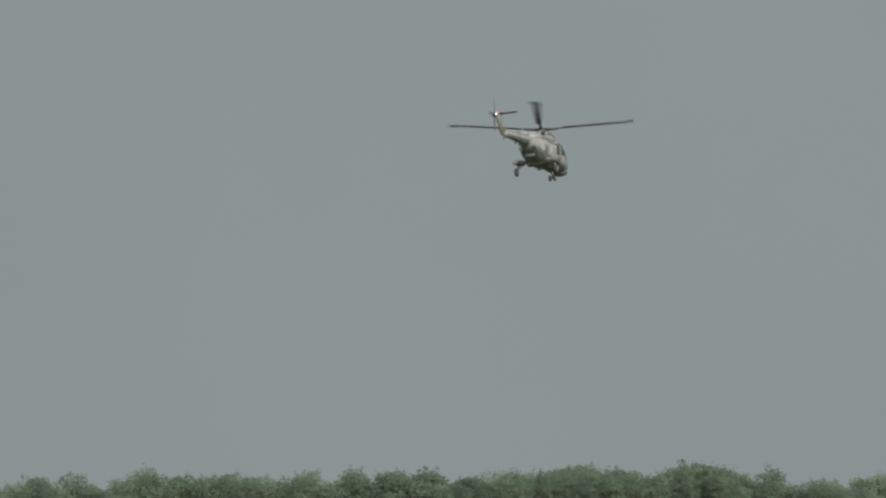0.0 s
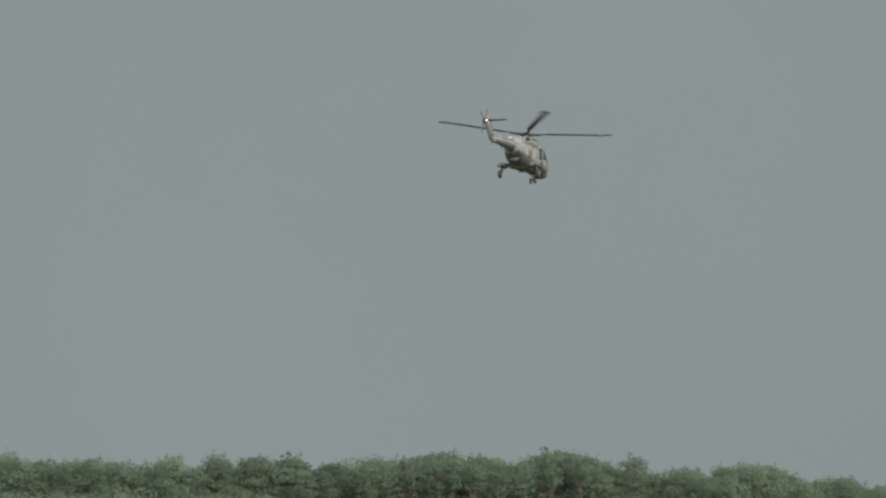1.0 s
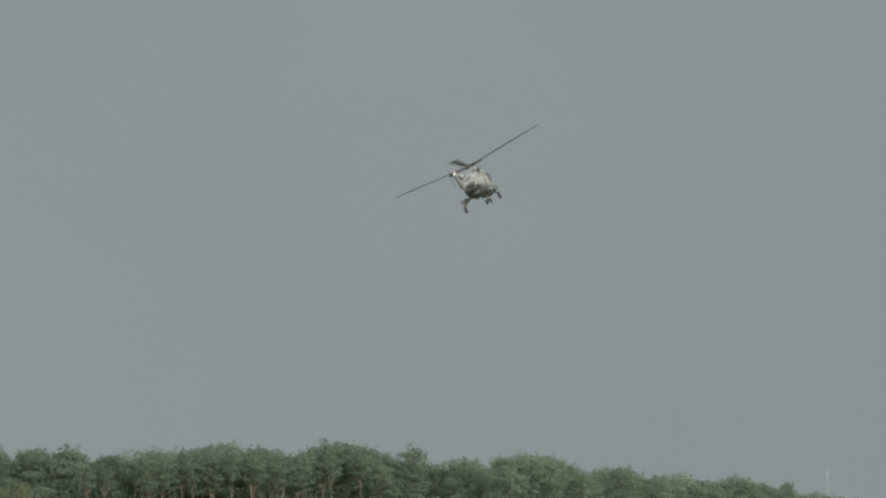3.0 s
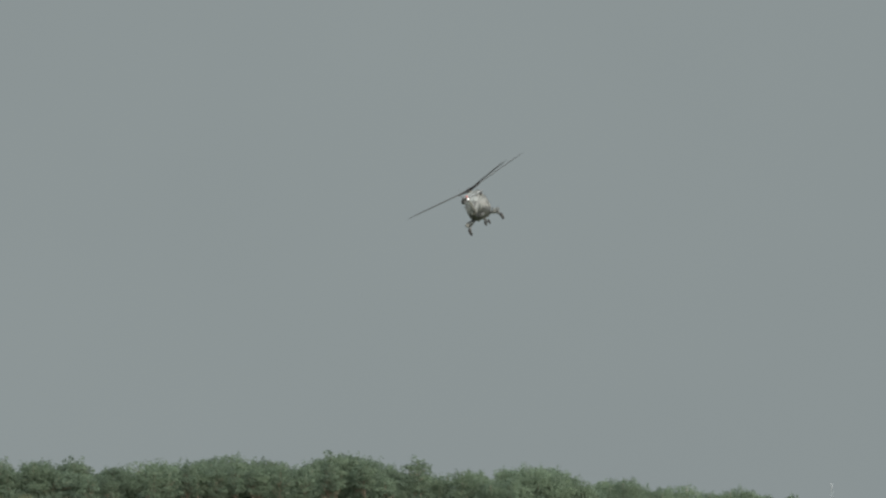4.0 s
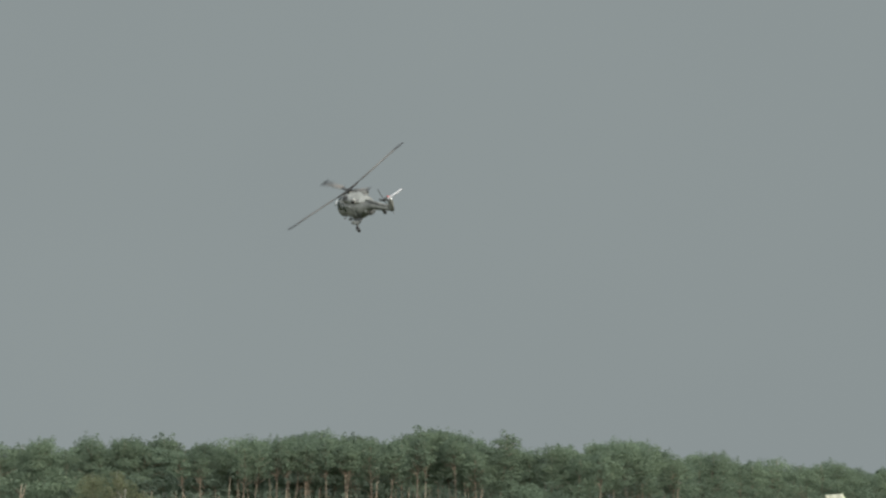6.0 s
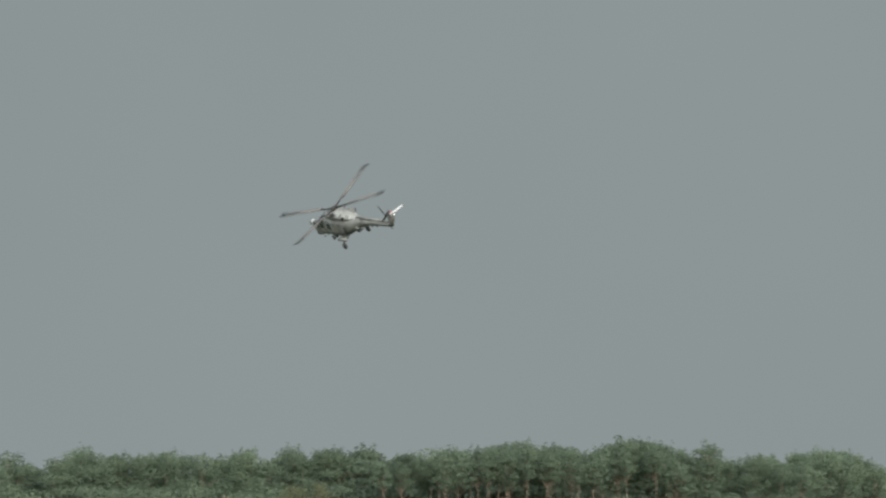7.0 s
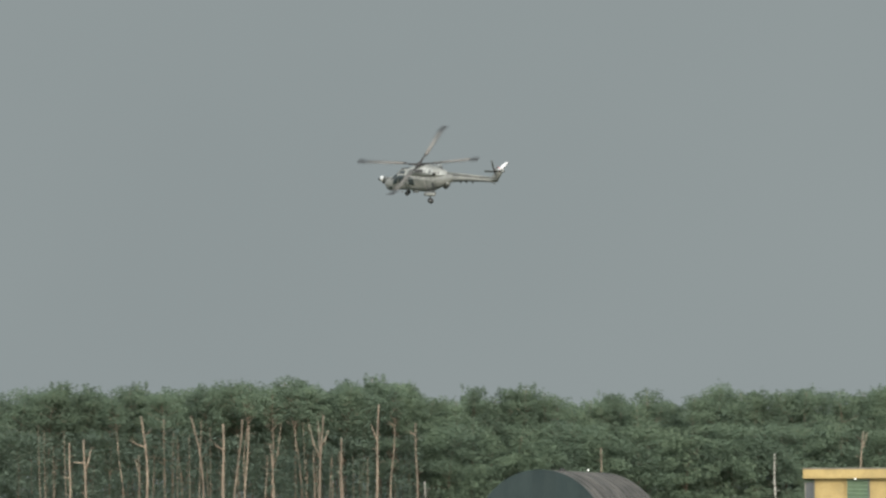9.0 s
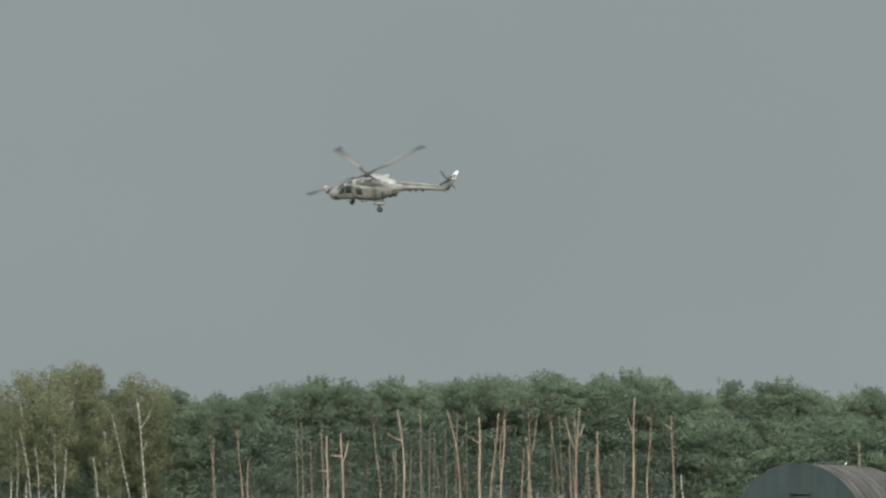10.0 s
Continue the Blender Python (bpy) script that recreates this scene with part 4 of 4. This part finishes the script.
# leaning white birch stems before the western birches
for az, top, r, lean, curve, prongs in ((18.66, 16.0, 0.15, -3.2, 0.3, ((13.0, -0.7, 2.0),)), (18.47, 17.6, 0.17, -1.4, 0.2, ((14.2, 1.5, 3.0), (11.5, 0.7, 1.0))), (19.20, 10.6, 0.17, -1.3, 0.1, ()),
                                        (20.28, 14.0, 0.13, -2.1, 0.2, ()), (20.20, 11.8, 0.12, -0.8, 0.1, ()), (19.92, 11.5, 0.11, 0.9, 0.1, ()), (20.62, 12.5, 0.10, 0.2, 0.1, ())):
    build_snag(az, 438.5, top, r * 0.62, lean, curve, prongs, BIRCH_BARK, "white birch stem leaning out of the wood's edge")

# the depth of the wood behind its edge, and the undergrowth below it
vs, fs, ns, vt, ft = [], [], [], [], []
off, offt = 0, 0
protos = [pine_shape(rng, bare=b, spread=3.4) for b in (0.32, 0.42, 0.5)]
clouds = [tuft_cloud(p[1], 1100, 0.34, rng) for p in protos]
stems = []
for p in protos:
    p[0].verts.index_update()
    stems.append((np.array([v.co[:] for v in p[0].verts]), [[v.index for v in f.verts] for f in p[0].faces]))
    p[0].free()
for j in range(330):
    az = -16 + 39.0 * ((j * 0.618034) % 1.0)
    d = wood_distance(az) + float(rng.uniform(14, 75))
    sc = (skyline(az) - float(rng.uniform(0.2, 1.6))) / 21.2
    a = float(rng.uniform(0, 6.28))
    R = np.array([[math.cos(a), -math.sin(a), 0], [math.sin(a), math.cos(a), 0], [0, 0, 1]])
    base = np.array(bearing(az, d)[:])
    v, f, nn = clouds[j % 3]
    vs.append(v @ R.T * sc + base)
    ns.append(nn @ R.T)
    fs.append(f + off)
    off += len(v)
    if j % 2:
        continue
    v, f = stems[j % 3]
    vt.append(v @ R.T * sc + base)
    ft += [[i + offt for i in q] for q in f]
    offt += len(v)
for j in range(230):        # thin stems that show in pieces between the boughs
    az = -8.3 + 26.0 * ((j * 0.618034 + 0.2) % 1.0)
    if not stemmy(az) or az > 16.0 or (az > 9.0 and j % 5 < 3):
        continue
    base = bearing(az, wood_distance(az) + float(rng.uniform(-9.0, -5.0)))
    lean, r, top = rng.normal(size=2) * 0.5, float(rng.uniform(0.04, 0.08)), float(rng.uniform(11, 17))
    bm = tube([base, base + Vector((lean[0] * 0.4, lean[1] * 0.4, top * 0.5)), base + Vector((lean[0], lean[1], top))], [r, r * 0.85, r * 0.5], 5)
    bm.verts.index_update()
    vt.append(np.array([v.co[:] for v in bm.verts]))
    ft += [[v.index + offt for v in q.verts] for q in bm.faces]
    offt += len(bm.verts)
    bm.free()
far = tagged(new("far_woods", mesh_from("far_woods", np.concatenate(vs), np.concatenate(fs), NEEDLE, np.concatenate(ns))), "dense pine crowns deep in the wood", "woods", kind="stuff")
me = bpy.data.meshes.new("far_stems")
me.from_pydata(np.concatenate(vt).tolist(), [], ft)
me.materials.append(BARK)
far_stems = tagged(new("far_stems", me), "crowded pine stems deep in the wood", "woods", kind="stuff")

pads = []
for j in range(1300):
    az = -16 + 39.0 * ((j * 0.618034 + 0.3) % 1.0)
    deep = float(rng.uniform(0, 1)) ** 1.6
    d = wood_distance(az) + (6 if stemmy(az) else 2) + 50 * deep
    r = float(rng.uniform(0.9, 1.8)) * (1 + 0.9 * deep)
    z = float(rng.uniform(2.0, (8.5 if stemmy(az) else 10.0) + 7 * deep))
    pads.append((tuple(bearing(az, d, z)), (r * 1.2, r * 1.2, r)))
for j in range(1500):       # young trees and shrubs just inside the edge
    az = -16 + 39.0 * ((j * 0.618034 + 0.7) % 1.0)
    r = float(rng.uniform(0.7, 1.5))
    pads.append((tuple(bearing(az, wood_distance(az) + float(rng.uniform(-4.0, 5.0) if stemmy(az) else rng.uniform(-2.0, 7.0)), float(rng.uniform(3.0, 13.5)))), (r * 1.1, r * 1.1, r)))
for j in range(750):        # the shut back of the wood
    az = -16 + 39.0 * ((j * 0.618034 + 0.1) % 1.0)
    r = float(rng.uniform(2.2, 3.4))
    pads.append((tuple(bearing(az, wood_distance(az) + float(rng.uniform(60, 85)), float(rng.uniform(1.5, 13.0)))), (r, r, r)))
boughs = []
for j in range(3600):       # sunlit lower boughs that close the edge under the crowns
    az = -16 + 39.0 * ((j * 0.618034 + 0.45) % 1.0)
    r = float(rng.uniform(0.7, 1.4))
    if stemmy(az):
        pads.append((tuple(bearing(az, wood_distance(az) + float(rng.uniform(-7.5, -3.0)), float(rng.uniform(3.0, 17.5 if az < 1.0 else 15.0)))), (r * 1.35, r * 1.35, r * 0.7)))
    else:
        boughs.append((tuple(bearing(az, wood_distance(az) + float(rng.uniform(-8.0, -1.0)), float(rng.uniform(3.0, 16.5)))), (r * 1.7, r * 1.7, r * 0.75)))
v, f, nn = tuft_cloud(boughs, 190000, 0.20, rng)
tagged(new("low_boughs", mesh_from("low_boughs", v, f, NEEDLE, nn)), "low spreading pine boughs at the wood's edge", "woods", kind="stuff")
v, f, nn = tuft_cloud(pads, 480000, 0.21, rng)
tagged(new("undergrowth", mesh_from("undergrowth", v, f, SHRUB, nn)), "leafy undergrowth of young trees between the stems", "undergrowth", kind="stuff")


# ---- a small dark bird that crosses before the wood ----
def build_bird():
    b = tagged(new("bird"), "small dark bird in fast low flight", "bird")
    part("body", tube([(0.08, 0, 0.0), (0.055, 0, 0.006), (0.0, 0, 0.0), (-0.06, 0, 0.0), (-0.08, 0, 0.004)], [0.006, 0.020, 0.028, 0.016, 0.006], 10), SOOT, b)
    part("tail", wing([(-0.07, 0.004), (-0.13, 0.012), (-0.13, -0.004), (-0.07, -0.004)], 0.03), SOOT, b)
    for s in (1, -1):
        part("wing", aerofoil_blade([(0.0, 0.06, 0, 0.010, 0), (0.06, 0.05, 0.005, 0.008, 0.01), (0.13, 0.015, -0.02, 0.004, 0.0)]), SOOT, b,
             at=pose(0.01, s * 0.015, 0.01) @ pose(0, 0, 0, s * 55, 0, s * 90))
    return b


bird = build_bird()

# ---- what moves ----
# seconds, bearing and rise from the tripod of the bird
BIRD = [(0.0, 4.0, 1.2), (1.0, -3.4, 1.9), (1.2, -5.7, 2.36), (1.3, -7.1, 2.53), (1.4, -8.7, 2.47), (1.5, -10.0, 2.34), (1.7, -12.8, 2.3), (2.5, -24.0, 2.3), (10.0, -75.0, 2.6)]
# seconds, place of the hub, heading, nose up, bank
FLIGHT = [
    (0.0, 6.66, 234.94, 34.94, 69.2, -0.4, -2.6), (0.5, 11.04, 240.54, 35.12, 69.2, -0.2, -0.2), (1.0, 15.45, 246.10, 35.30, 68.9, -0.2, 1.0),
    (1.5, 19.46, 251.49, 35.36, 69.2, 2.2, -4.5), (2.0, 23.60, 256.55, 35.15, 69.6, 5.6, -11.7), (2.5, 27.03, 261.45, 35.14, 72.4, 8.2, -17.6),
    (3.0, 29.50, 266.36, 35.07, 75.7, 9.7, -22.9), (3.2, 30.24, 268.32, 35.38, 75.9, 9.8, -23.8), (4.3, 30.21, 279.48, 35.37, 86.8, 10.4, -31.5),
    (4.5, 29.42, 281.50, 35.33, 89.7, 10.5, -34.4), (5.0, 26.06, 286.58, 35.21, 96.9, 10.8, -35.0), (5.2, 24.23, 288.62, 35.22, 99.2, 10.5, -35.8),
    (6.3, 9.75, 299.19, 35.61, 115.0, 9.3, -35.3), (6.5, 6.24, 300.79, 35.64, 118.1, 9.1, -35.3), (7.0, -3.99, 304.59, 35.82, 125.7, 7.7, -35.8),
    (7.5, -14.74, 307.84, 35.90, 133.4, 7.0, -36.8), (8.0, -27.41, 310.39, 36.13, 141.4, 6.9, -33.7), (8.5, -40.02, 312.54, 36.00, 150.5, 6.8, -34.4),
    (9.0, -54.39, 314.12, 35.75, 158.3, 5.5, -33.1), (9.5, -68.49, 315.47, 35.52, 164.7, 4.2, -33.2), (10.0, -84.17, 316.36, 35.08, 173.4, 3.5, -34.2),
]
# how far the blades stand past the quarter turn at these times
BLADES = [(0.0, 17.3), (0.5, 74.8), (1.0, 32), (1.5, 3.6), (2.0, 53.5), (2.5, 28), (3.0, 90.4), (3.2, 45), (4.5, 11), (5.0, 57), (5.2, 14), (6.3, 14),
          (6.5, 55), (7.0, 18.2), (7.5, 83.2), (8.0, 53), (8.5, 32), (9.0, 6.8), (9.5, 78), (10.0, 49)]
# how the rotor's disc leans on its mast: seconds, to starboard, forwards
DISC = [(0.0, 0.4, 4.3), (1.5, -1.0, 4.0), (3.0, -2.9, 3.2), (5.0, -3.0, 3.6), (7.0, -3.8, 2.5), (7.5, -2.5, 2.1), (9.0, -2.4, 0.6), (10.0, -1.2, 1.6)]
TURN_RATE = 1558.5


def motions():
    walk(helicopter, [(t, pose(x, y, z, bank, -nose, head)) for t, x, y, z, head, nose, bank in FLIGHT])
    walk(bird, [(t, Matrix.Translation(bearing(az, 60.0, 1.7 + 60.0 * math.tan(radians(up)))) @ pose(0, 0, 0, 0, 0, az)) for t, az, up in BIRD])
    turns = [float(BLADES[0][1])]
    for (t0, _), (t1, a) in zip(BLADES, BLADES[1:]):
        guess = turns[-1] + TURN_RATE * (t1 - t0)
        turns.append(a + 90 * round((guess - a) / 90))
    times = [b[0] for b in BLADES]
    when = [d[0] for d in DISC]

    def lean(t, k):
        return float(np.interp(t, when, [d[k] for d in DISC]))
    steps = [k / FPS for k in range(10 * FPS + 1)]
    walk(main_rotor, [(t, pose(0, 0, 0, lean(t, 1), lean(t, 2), 0) @ pose(0, 0, 0, 0, 0, float(np.interp(t, times, turns)) % 360)) for t in steps])
    walk(tail_rotor, [(t, pose(-8.25, 0.38, -0.14, 0, (67.0 * FPS * t) % 360, 0)) for t in steps])


motions()
